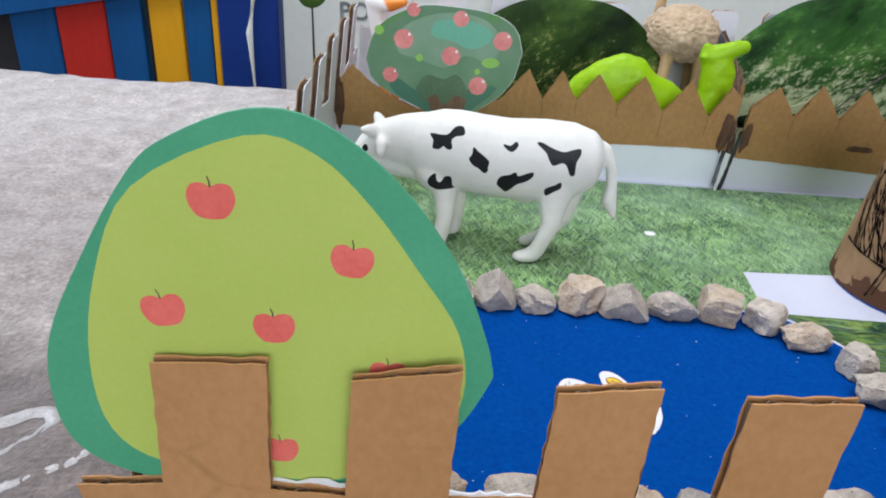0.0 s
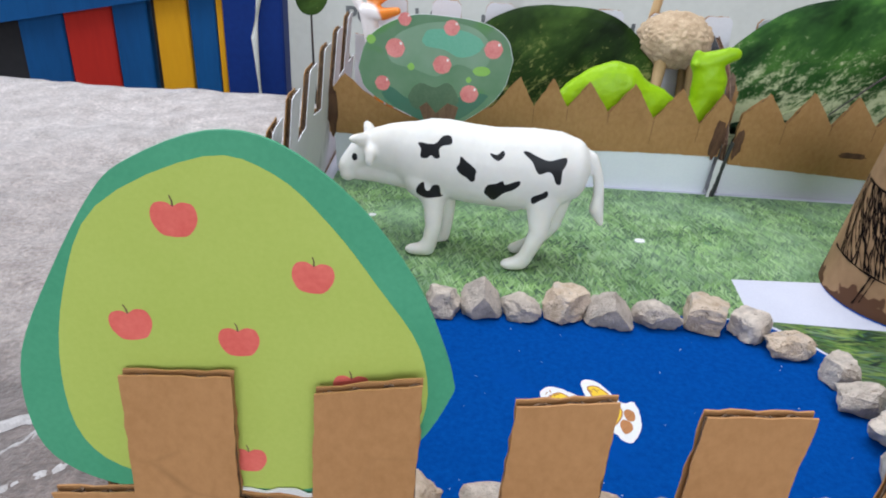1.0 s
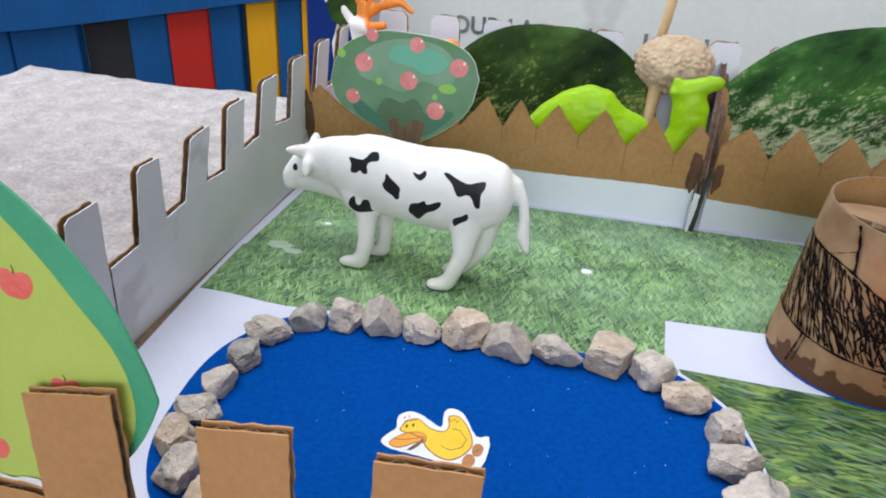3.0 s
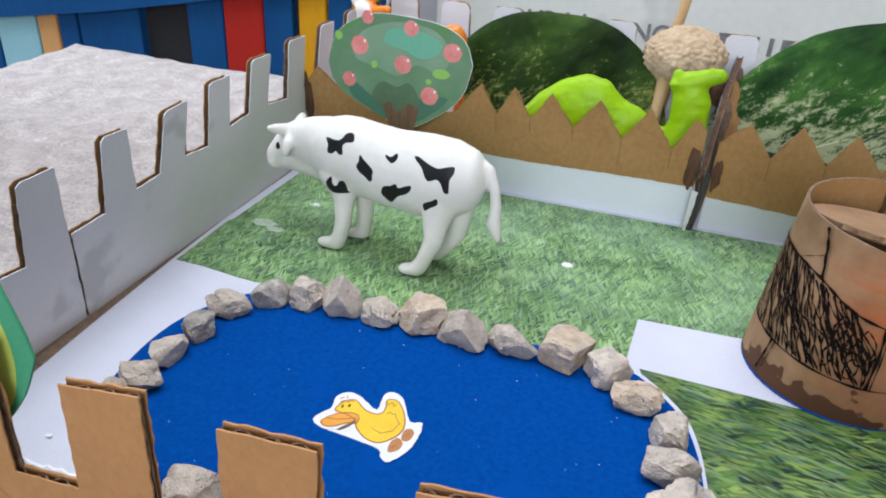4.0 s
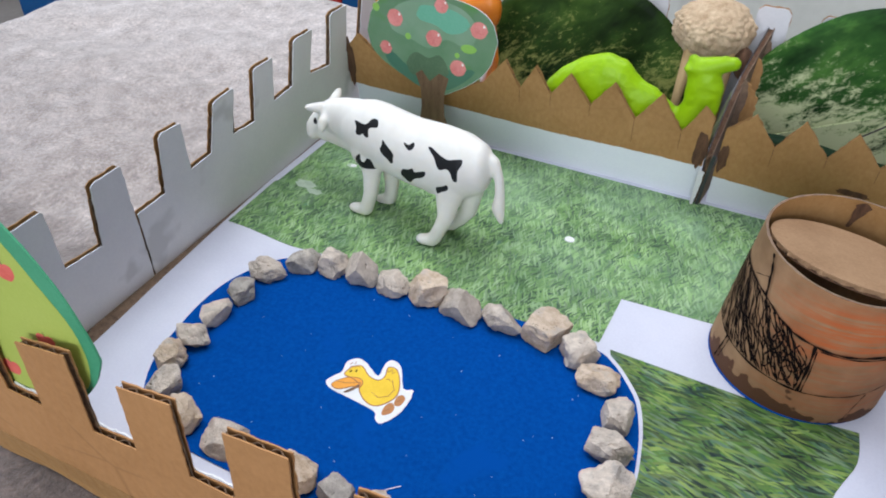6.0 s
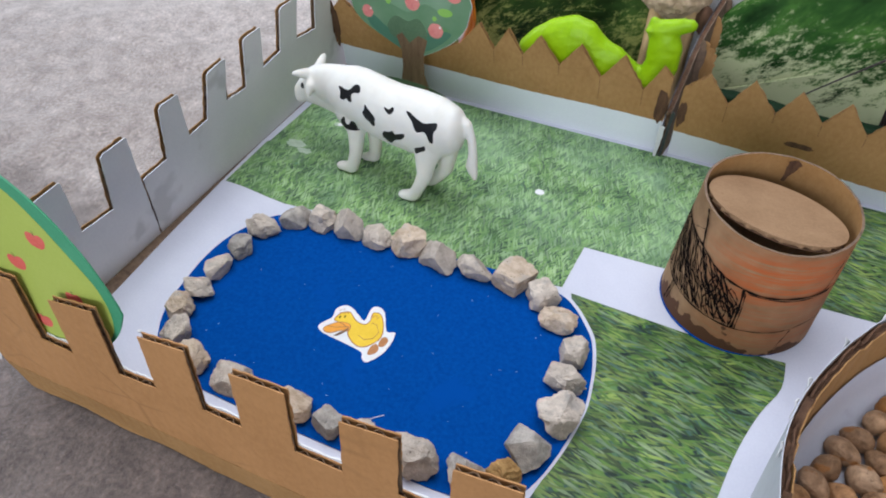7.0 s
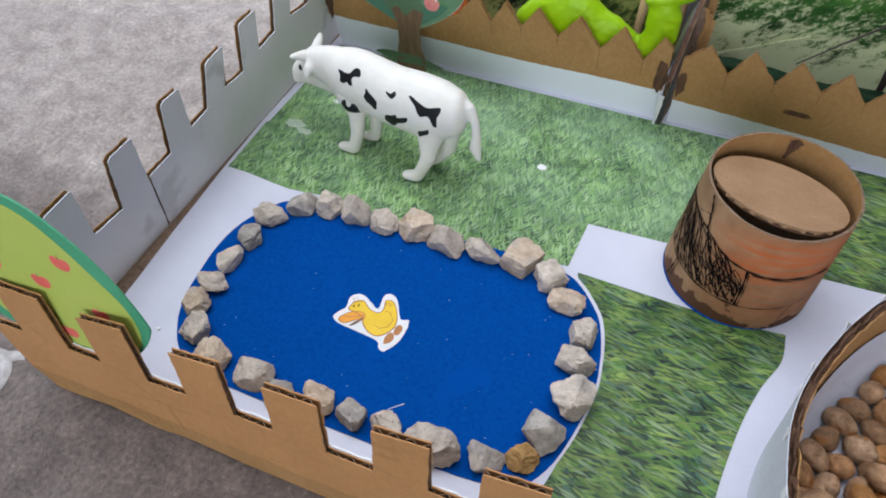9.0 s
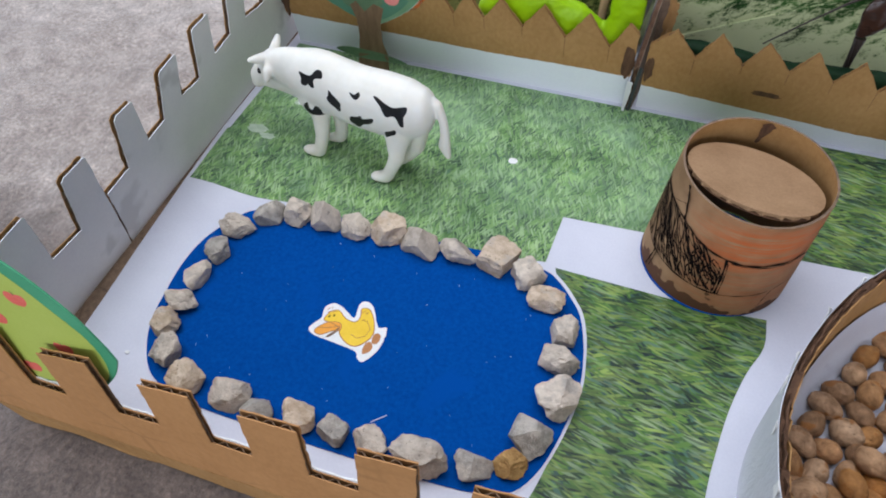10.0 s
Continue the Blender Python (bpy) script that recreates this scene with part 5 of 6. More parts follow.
body = [cow(-2.9, -0.35, 4.45, 0.9, 1.05, 1.45), cow(-1.9, -0.3, 4.38, 0.9, 1.2, 1.84), cow(-1.2, -0.3, 4.42, 0.8, 1.22, 1.86), cow(-0.2, -0.3, 4.36, 0.9, 1.26, 1.86), cow(1.0, -0.28, 4.34, 0.9, 1.26, 1.86), cow(2.6, -0.2, 4.46, 0.9, 1.28, 1.9), cow(3.7, -0.12, 4.58, 0.85, 1.2, 1.76), cow(4.45, -0.05, 4.7, 0.72, 1.0, 1.4)]
neck = [cow(-2.9, -0.4, 4.6, 0.8, 0.9, 1.38), cow(-3.7, -0.45, 4.55, 0.7, 0.8, 1.25), cow(-4.5, -0.5, 4.5, 0.62, 0.7, 1.0)]
dewlap = [cow(-2.7, -0.4, 3.6, 0.6, 0.6, 0.9), cow(-3.6, -0.45, 3.6, 0.6, 0.5, 0.82), cow(-4.5, -0.55, 3.5, 0.5, 0.46, 0.62), cow(-5.2, -0.65, 3.4, 0.45, 0.42, 0.5)]
head = [cow(-4.85, -0.5, 4.45, 0.6, 0.68, 0.86), cow(-5.3, -0.58, 4.05, 0.58, 0.58, 0.78), cow(-5.72, -0.75, 3.58, 0.5, 0.54, 0.6)]
legs = [[cow(-1.7, -0.75, 3.4, 0.78, 0.55, 0.9), cow(-1.5, -1.0, 2.4, 0.5, 0.42, 0.6), cow(-1.42, -1.2, 1.4, 0.4), cow(-1.52, -1.38, 0.65, 0.37), cow(-1.68, -1.45, 0.32, 0.45, 0.4, 0.32), cow(-2.22, -1.52, 0.22, 0.46, 0.36, 0.24)],
        [cow(-1.5, 0.1, 3.4, 0.75, 0.5, 0.8), cow(-1.25, 0.2, 2.4, 0.5, 0.42, 0.6), cow(-1.2, 0.25, 1.4, 0.4), cow(-1.25, 0.2, 0.65, 0.36), cow(-1.35, 0.12, 0.3, 0.42, 0.38, 0.3), cow(-1.75, 0.0, 0.2, 0.4, 0.34, 0.22)],
        [cow(3.4, -0.65, 3.7, 0.88, 0.65, 1.0), cow(3.35, -0.85, 2.7, 0.6, 0.5, 0.68), cow(3.4, -1.0, 1.9, 0.45, 0.42, 0.5), cow(3.12, -1.15, 1.1, 0.37), cow(2.9, -1.22, 0.55, 0.37), cow(2.68, -1.26, 0.3, 0.45, 0.4, 0.3), cow(2.28, -1.36, 0.22, 0.44, 0.36, 0.24)],
        [cow(3.8, 0.2, 3.7, 0.9, 0.65, 1.0), cow(3.85, 0.32, 2.7, 0.6, 0.5, 0.7), cow(3.8, 0.35, 1.8, 0.44), cow(3.35, 0.35, 1.05, 0.37), cow(2.85, 0.3, 0.5, 0.36), cow(2.3, 0.25, 0.24, 0.42, 0.34, 0.26)]]
tail = [cow(4.6, 0.1, 5.5, 0.32), cow(5.2, 0.15, 5.25, 0.28), cow(5.58, 0.12, 4.4, 0.24), cow(5.7, 0.08, 3.6, 0.26), cow(5.7, 0.02, 2.95, 0.34, 0.3, 0.35), cow(5.98, -0.04, 2.32, 0.16)]
horns = [[cow(-4.95, -0.95, 5.02, 0.32), cow(-5.1, -1.35, 5.14, 0.25), cow(-5.24, -1.7, 5.24, 0.15)], [cow(-4.9, -0.1, 5.0, 0.32), cow(-5.2, 0.45, 5.08, 0.27), cow(-5.48, 0.92, 5.12, 0.17)], [cow(-4.75, -0.5, 5.08, 0.34, 0.5, 0.3)]]
ears = [[cow(-4.55, -1.05, 4.72, 0.27, 0.25, 0.26), cow(-4.48, -1.4, 4.5, 0.26, 0.2, 0.32), cow(-4.45, -1.55, 4.22, 0.2, 0.16, 0.26)], [cow(-4.4, 0.0, 4.75, 0.26, 0.24, 0.24), cow(-4.1, 0.4, 4.75, 0.24, 0.24, 0.2)]]
muzzle = [[cow(-2.5, -0.6, 3.5, 0.6, 0.75, 0.95), cow(-1.9, -0.85, 3.2, 0.55, 0.6, 0.8)], [cow(-5.72, -0.85, 3.3, 0.42, 0.5, 0.42)], [cow(2.0, -0.25, 2.72, 0.5, 0.45, 0.35)]]
# patches on the flank: along the body, height
SHOULDER = [(-2.29, 5.37), (-1.56, 5.4), (-1.22, 5.76), (-0.87, 5.79), (-0.77, 5.5), (-1.13, 5.39), (-1.3, 5.21), (-1.23, 4.88), (-1.45, 4.81), (-1.63, 4.92), (-1.82, 4.76), (-2.12, 4.77), (-2.12, 5.1)]
RIB = [(-0.31, 5.08), (-0.1, 4.95), (0.42, 4.59), (0.41, 4.32), (0.41, 4.11), (0.25, 3.99), (0.0, 4.18), (-0.25, 4.29), (-0.45, 4.54), (-0.33, 4.78)]
HEART = [(0.94, 5.37), (1.26, 5.33), (1.47, 5.53), (1.59, 5.38), (1.46, 5.16), (1.29, 5.09), (1.03, 5.23)]
HIP = [(2.34, 5.57), (2.57, 5.62), (3.02, 5.46), (3.49, 5.35), (3.87, 5.47), (4.17, 5.52), (4.21, 5.27), (4.09, 4.99), (4.09, 4.63), (4.07, 4.37), (3.88, 4.4), (3.72, 4.76), (3.51, 4.89), (3.16, 4.74), (2.96, 4.95), (2.78, 5.25)]
CHEST = [(-2.16, 3.43), (-1.93, 3.6), (-1.84, 3.29), (-1.66, 3.22), (-1.52, 3.48), (-1.22, 3.52), (-1.17, 3.07), (-1.04, 2.95), (-1.4, 2.9), (-1.8, 2.84), (-2.2, 2.95), (-2.28, 3.15)]
BELLY = [(0.83, 3.56), (0.98, 3.95), (1.35, 4.08), (1.63, 4.25), (1.74, 4.08), (2.15, 4.28), (2.38, 4.35), (2.36, 4.13), (2.08, 3.85), (1.69, 3.64), (1.27, 3.18), (1.0, 3.35)]
GROIN = [(2.92, 3.61), (3.35, 3.87), (3.56, 4.02), (3.6, 3.74), (3.29, 3.52), (2.98, 3.29)]
PATCHES = [SHOULDER, RIB, HEART, HIP, CHEST, BELLY, GROIN]


def cow_patches(v):
    x, y = v[:, 0] - COW_AT[0], v[:, 1] - COW_AT[1]
    u, s, z = x * CU + y * SU, -x * SU + y * CU, v[:, 2] - 0.035
    best = np.full(len(v), -9.0)
    for p in PATCHES:
        best = np.maximum(best, np.where(s < -0.3, inside(curve_through(p, 3), u, z), -9))
        best = np.maximum(best, np.where(s > -0.1, inside(curve_through([(a + 0.4, b) for a, b in p], 3), u, z), -9))
    eye = 0.14 - np.sqrt((u + 5.3) ** 2 + (0.5 * (s + 1.12)) ** 2 + (0.8 * (z - 4.2)) ** 2)
    best = np.maximum(best, eye)
    return 0.5 + np.clip(best, -0.5, 0.5)


sculpt("toy_cow", [body, neck, dewlap, head, *legs, tail, *horns, *ears, *muzzle], 0.065, COW, COW_AT, "white plastic toy cow with black patches on the grass", "toy cow", 18, cow_patches)

# ---- barrel ----
BX, BY = 26.2, 34.2


def on_barrel(a, z, off=0.0):
    t = z / 6.88
    r = 3.55 + (3.2 - 3.55) * t + off
    x, y = r * math.cos(a), r * math.sin(a)
    return (BX + 0.1 * t + x, BY - 0.83 * t + y, 0.04 + z + t * (0.044 * y - 0.026 * x))


barrel = thing("cardboard_barrel", (BX, BY, 0.035), "brown cardboard barrel with black scribbles and orange crayon", "barrel")
bm, rows, N = bmesh.new(), [], 72
for off, zs in ((0.0, (0, 1, 2, 3, 4, 5, 6, 6.88)), (-0.1, (6.88, 5, 3, 1, 0))):
    for z in zs:
        rows.append([bm.verts.new(on_barrel(2 * math.pi * i / N, z + (0.05 * math.sin(4.4 * math.pi * i / N) + 0.05 * noise.noise(Vector((i * 0.7, off * 9, 3))) if z == 6.88 else 0), off)) for i in range(N)])
for p, q in zip(rows, rows[1:] + rows[:1]):
    for i in range(N):
        bm.faces.new((p[i], p[(i + 1) % N], q[(i + 1) % N], q[i]))
for f in bm.faces:
    f.material_index = 0
for r in rows[8:]:
    for v in r:
        for f in v.link_faces:
            f.material_index = 1
for f in bm.faces:
    if all(v in rows[7] or v in rows[8] for v in f.verts):
        f.material_index = 2
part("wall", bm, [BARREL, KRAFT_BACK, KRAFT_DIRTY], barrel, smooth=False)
for ob in barrel.children:
    ob.data.polygons.foreach_set("use_smooth", [True] * len(ob.data.polygons))
    ob.data.set_sharp_from_angle(angle=radians(40))


part("felt_base", slab(ring_outline(26.12, 34.06, 3.5, 3.5, 48), flat, 0.037, 0.05), POND_BLUE, barrel, "blue felt disc under the barrel")


def lid_plane(u, v, w):
    c, s = math.cos(radians(-21)), math.sin(radians(-21))
    x, y = u * c - v * s, u * s + v * c
    return (26.22 + x + 0.06 * w, 33.2 + y + 0.22 * w, 6.56 - 0.21 * y - 0.06 * x + w)


lid = part("lid", slab(rough_outline(ring_outline(0, 0, 2.92, 2.4, 40), 0.3, 0.04, 5), lid_plane, -0.05, 0.0), LID_BOARD, barrel, "round cardboard lid set aslant inside the rim")
wavy = [(2.85 * (1 + 0.022 * math.sin(26 * a) + 0.012 * math.sin(41 * a)) * math.cos(a), 2.32 * (1 + 0.022 * math.sin(26 * a) + 0.012 * math.sin(41 * a)) * math.sin(a)) for a in (2 * math.pi * i / 240 for i in range(240))]
part("lid_core", slab(wavy, lid_plane, -0.2, -0.051), LID_BOARD, lid, "torn pale waved edge")
part("lid_underside", slab(rough_outline(ring_outline(0.05, -0.04, 2.87, 2.34, 40), 0.3, 0.04, 8), lid_plane, -0.25, -0.201), SPLIT_BOARD, lid)


def stroke(path, width, off=0.012):
    """An ink line on the barrel: path of (angle in degrees, height)."""
    bm, last = bmesh.new(), None
    pts = curve_through(path, 8, False)
    for i, (a, z) in enumerate(pts):
        a2, z2 = pts[min(i + 1, len(pts) - 1)]
        a1, z1 = pts[max(i - 1, 0)]
        d = Vector(((a2 - a1) * 0.06, z2 - z1))
        d = d.normalized() if d.length > 1e-6 else Vector((1, 0))
        w = width * (0.75 + 0.35 * math.sin(i * 0.9))
        pair = [bm.verts.new(on_barrel(radians(a - s * d.y * w / 0.06), z + s * d.x * w, off)) for s in (-0.5, 0.5)]
        if last:
            bm.faces.new((last[0], pair[0], pair[1], last[1]))
        last = pair
    return bm


def scribble_top(a):
    return 5.3 - 1.0 * max(0.0, min(1.0, (a - 205) / 58.0))


def scribble_foot(a):
    return 1.9 - 0.15 * max(0.0, (a - 180) / 85.0)


rnd = random.Random(12)
for k in range(88):
    a, run = rnd.uniform(146, 248), rnd.uniform(16, 42)
    f0, f1 = rnd.choice((1.0, 1.0, rnd.uniform(0.5, 0.95))), rnd.choice((0.0, 0.0, rnd.uniform(0.05, 0.5)))
    path = []
    for j in range(6):
        aa = min(265, a + run * j / 5 + rnd.uniform(-1.8, 1.8))
        ff = min(1.0, max(0.0, f0 + (f1 - f0) * j / 5 + rnd.uniform(-0.03, 0.03)))
        path.append((aa, scribble_foot(aa) + (scribble_top(aa) - scribble_foot(aa)) * ff))
    part("ink_stroke", stroke(path, rnd.uniform(0.04, 0.085), 0.012 + 0.0003 * k), INK, barrel, "black felt-pen scribble")
for k in range(8):
    a, z, r = rnd.uniform(236, 260), rnd.uniform(2.3, 3.8), rnd.uniform(0.3, 0.8)
    path = [(min(265, a + 7 * r * math.cos(t)), max(1.75, z + r * math.sin(t) * rnd.uniform(0.8, 1.3))) for t in (i * 0.9 + k for i in range(8))]
    part("ink_stroke", stroke(path, rnd.uniform(0.05, 0.1), 0.042 + 0.0004 * k), INK, barrel, "black felt-pen scribble")
for path, w in (([(165, 5.3), (190, 5.3), (210, 5.25), (224, 5.1), (236, 4.8), (248, 4.5), (264, 4.3), (281, 4.2), (299, 4.25), (322, 4.3), (345, 4.4)], 0.12), ([(268, 4.15), (290, 4.08), (308, 4.12), (328, 4.24)], 0.07),
                ([(165, 2.0), (185, 1.95), (208, 1.85), (241, 1.75), (267, 1.7)], 0.11), ([(267, 1.7), (282, 1.78), (300, 1.92), (320, 2.2), (340, 2.3)], 0.06),
                ([(214, 6.85), (217.5, 6.4), (220.5, 5.8), (223.5, 5.1)], 0.13), ([(219, 6.3), (221.5, 5.7), (225, 5.0)], 0.07), ([(219, 5.9), (211, 5.6), (203, 5.3)], 0.03),
                ([(264.5, 4.3), (266.5, 3.1), (267.5, 1.7)], 0.13), ([(266.5, 4.1), (268.5, 3.0), (269.5, 1.75)], 0.05), ([(309, 1.95), (306, 1.3), (302, 0.3)], 0.05), ([(333, 6.6), (329.5, 5.9), (323, 4.3)], 0.06), ([(210, 1.85), (209, 1.2), (207, 0.3)], 0.1), ([(213, 1.8), (212, 1.1), (211, 0.5)], 0.05)):
    part("ink_line", stroke(path, w, 0.052), INK, barrel, "black felt-pen line")
stain = [(86 + (3.4 + 3.0 * (math.sin(t) > 0.6)) * math.cos(t) * (1 + 0.4 * math.sin(3 * t)) - 2.5 * math.sin(t), 6.15 + 0.7 * math.sin(t)) for t in (i * math.pi / 12 for i in range(24))]
bm = bmesh.new()
bm.faces.new([bm.verts.new(on_barrel(radians(a), z, -0.155)) for a, z in stain])
part("glue_stain", bm, SPLIT_BOARD, barrel, "dark brown glue stain inside the rim")

# ---- chickpea pen ----
PCX, PCY, PR, PH = 42.1, 21.1, 14.2, 5.35


def pen_ring(a, z, off):
    k = 1 + 0.006 * math.sin(5 * a) + 0.004 * math.sin(11 * a)
    r = (PR - 0.25 * (1 - z / PH) + off) * k
    return (min(51.3 + off, PCX + r * math.cos(a)), max(16.95 - off, PCY + r * math.sin(a)), z)


pen = thing("chickpea_tub", (PCX, PCY, 0.02), "round corrugated cardboard tub wrapped in white paper, holding chickpeas", "cardboard tub")


def ring_wall(off0, off1, top, jag, seed, n=160, wave=0.0):
    rnd, bm, rows = random.Random(seed), bmesh.new(), []
    for i in range(n):
        a = 2 * math.pi * i / n
        h = top + jag * (0.55 * rnd.uniform(-1, 1) + 1.3 * noise.noise(Vector((14 * math.cos(a), 14 * math.sin(a), seed))))
        w = wave * math.sin(2 * math.pi * i / 4 + 0.7 * math.sin(i * 0.09)) * (0.75 + 0.5 * rnd.random())
        rows.append([bm.verts.new(pen_ring(a, z, o)) for o, z in ((off0 + w, 0.02), (off0 + w, h), (off1 + w, h), (off1 + w, 0.02))])
    for p, q in zip(rows, rows[1:] + rows[:1]):
        for k in range(4):
            bm.faces.new((p[k], q[k], q[(k + 1) % 4], p[(k + 1) % 4]))
    return bm


part("paper_wrap", ring_wall(0.0, -0.03, PH, 0.05, 1), PAPER_WRAP, pen, "creased white paper wrapped round the outside")
part("outer_liner", ring_wall(-0.04, -0.08, PH - 0.1, 0.12, 5, 320), SPLIT_BOARD, pen)
part("flute_sheet", ring_wall(-0.2, -0.26, PH + 0.02, 0.3, 2, 320, 0.03), SPLIT_BOARD, pen, "dark waved board edge")
part("torn_core", ring_wall(-0.1, -0.38, PH - 0.2, 0.24, 9, 320), SPLIT_BOARD, pen, "torn dark board between the liners")
part("inner_liner", ring_wall(-0.38, -0.43, PH - 0.15, 0.3, 3, 320, 0.015), KRAFT_BACK, pen, "ribbed brown inner board")
bm, n, last = bmesh.new(), 120, None
for i in range(n + 1):
    a = 2 * math.pi * i / n
    now = [bm.verts.new(pen_ring(a, z, o)) for o, z in ((-0.5, 3.15 + 0.2 * math.sin(3 * a + 1) + 0.1 * math.sin(9 * a)), (-0.58, 1.8), (-0.68, 0.7), (-1.2, 0.05))]
    if last:
        for k in range(3):
            bm.faces.new((last[k], now[k], now[k + 1], last[k + 1]))
    last = now
part("paper_lining", bm, PAPER, pen, "white paper lining inside the tub", smooth=True)
rnd = random.Random(23)
for i in range(11):
    a = radians(128 + 8.0 * i + rnd.uniform(-4, 4))
    x, y, z = pen_ring(a, PH + 0.03, -0.06)
    c, sn = math.cos(a), math.sin(a)
    w, h = rnd.uniform(0.12, 0.3), rnd.uniform(0.12, 0.3)
    flap = rough_outline([(-w, -0.5), (w, -0.55), (w * 0.7, 0.0), (w * rnd.uniform(0.1, 0.6), h), (-w * rnd.uniform(0.0, 0.5), 0.7 * h), (-w * 0.8, 0.05)], 0.12, 0.035, i + 40)
    part("torn_flap", slab(flap, lambda u, v, q: (x - sn * u + c * (0.07 + q + 0.5 * max(0.0, v)), y + c * u + sn * (0.07 + q + 0.5 * max(0.0, v)), z + v), 0, 0.03), PAPER_CUT, pen, "torn tip of the white paper wrap")


def pea_mesh(seed):
    """A dry chickpea: plump and oval, a beak at one end, one seam along it and shallow folds."""
    rnd, bm = random.Random(seed), bmesh.new()
    bmesh.ops.create_icosphere(bm, subdivisions=4, radius=1)
    seam = Vector((rnd.uniform(-0.15, 0.15), 1, rnd.uniform(-0.3, 0.3))).normalized()
    long, wide = rnd.uniform(0.68, 0.82), rnd.uniform(0.54, 0.61)
    for v in bm.verts:
        p = v.co.copy()
        groove = math.exp(-(p.dot(seam) / 0.07) ** 2) * max(0.0, 0.55 + 0.45 * p.x) * 0.075
        lump = 0.07 * noise.noise(p * 1.4 + Vector((seed * 3, 0, 0)))
        fold = 0.07 * abs(noise.noise(Vector((p.x * 2.2, p.y * 5, p.z * 5 + seed * 5)))) + 0.02 * noise.noise(Vector((p.x * 4, p.y * 9, p.z * 9 + seed)))
        beak = 0.15 * max(0.0, p.x - 0.7) / 0.3
        v.co = p * (1 + lump - groove - fold) + Vector((beak, 0, 0.12 * beak))
        v.co.x, v.co.y, v.co.z = v.co.x * long * CM, v.co.y * wide * CM, v.co.z * wide * CM
    me = bpy.data.meshes.new("chickpea")
    bm.to_mesh(me)
    bm.free()
    me.polygons.foreach_set("use_smooth", [True] * len(me.polygons))
    me.materials.append(PEA)
    return me


PEAS = [pea_mesh(s) for s in range(10)]
rnd, seats = random.Random(17), []
for row in range(24):
    for k in range(16):
        x, y = 28.4 + 1.18 * k + (0.59 if row % 2 else 0) + rnd.uniform(-0.16, 0.16), 17.7 + 1.02 * row + rnd.uniform(-0.16, 0.16)
        if math.hypot(x - PCX, y - PCY) < 12.95 and x < 42 and rnd.random() > 0.03:
            seats.append((x, y, 0.56))
for x, y, _ in seats[::3]:
    if y < 24.0 and noise.noise(Vector((x * 0.5, y * 0.5, 2))) > -0.05:
        seats.append((x + 0.6, y + 0.5, 1.36))
for x, y, z in seats:
    ob = new("chickpea", PEAS[rnd.randrange(10)])
    sc = rnd.uniform(0.84, 1.0)
    ob.matrix_world = pose(x * CM, y * CM, (z * sc + rnd.uniform(-0.02, 0.1)) * CM, rnd.uniform(-90, 90), rnd.uniform(-16, 16), rnd.uniform(0, 360)) @ Matrix.Scale(sc, 4)
    tagged(ob, "dry tan chickpea in the cardboard tub", "chickpea", "chickpeas in the tub")

# ---- animals and leaves in the rear pens ----
LY = 45.2
sculpt("toy_dinosaur", [[(10.95, LY, 4.6, 0.4, 0.35, 0.6), (11.7, LY, 4.85, 0.7, 0.6, 1.2), (12.7, LY, 5.25, 0.9, 0.8, 1.55), (13.8, LY, 5.5, 1.0, 0.9, 1.75), (14.6, LY, 5.4, 0.9, 0.9, 1.7), (15.5, LY, 4.85, 0.8, 0.8, 1.4), (16.5, LY, 4.6, 0.75, 0.65, 1.3), (17.7, LY, 4.0, 0.75, 0.6, 1.0), (18.7, LY, 4.2, 1.0, 0.6, 0.9), (19.1, LY, 5.4, 0.95, 0.6, 0.8), (19.05, LY, 6.5, 0.98, 0.58, 0.7), (18.9, LY, 7.1, 0.85, 0.5, 0.5)],
                        [(18.6, LY, 7.35, 0.78, 0.45, 0.62), (19.4, LY, 7.75, 0.6, 0.42, 0.42), (20.1, LY, 7.95, 0.4, 0.36, 0.38)], [(18.15, LY, 7.75, 0.28, 0.25, 0.36)], [(18.0, LY - 0.3, 7.35, 0.2, 0.2, 0.16)], [(19.7, LY - 0.1, 8.2, 0.2, 0.2, 0.18)],
                        [(12.2, LY, 4.4, 0.7, 0.5, 0.8), (12.0, LY, 2.5, 0.5, 0.4, 0.6), (12.0, LY, 0.5, 0.5, 0.45, 0.5)], [(16.4, LY, 4.2, 0.7, 0.5, 0.8), (16.6, LY, 2.5, 0.5, 0.4, 0.6), (16.6, LY, 0.5, 0.5, 0.45, 0.5)]],
       0.11, LIME, (15, LY, 0.02), "lime green plastic toy animal behind the picket fence", "toy animal", 6, None, 0.035)

sheep = thing("toy_sheep", (18.3, 50.8, 0.02), "beige woolly clay toy sheep on thin wooden legs", "toy sheep")
bm = bmesh.new()
bmesh.ops.create_icosphere(bm, subdivisions=6, radius=1)
for v in bm.verts:
    p = v.co.copy()
    d, _ = noise.voronoi(Vector((p.x * 5.0, p.y * 5.0, p.z * 3.6)) + 0.25 * noise.noise_vector(p * 3))
    k = 0.96 + 0.10 * min(0.6, d[1] - d[0]) + 0.05 * noise.noise(p * 2.2) + 0.025 * noise.noise(p * 9)
    low = max(0.0, -p.z)
    v.co = Vector((18.35, 51.1, 7.35)) + Vector((p.x * k * (2.3 - 0.35 * low * low), p.y * k * 2.1, p.z * k * (1.75 + 0.1 * p.x)))
part("wool", bm, CLAY, sheep, "rough curled beige wool", smooth=True)
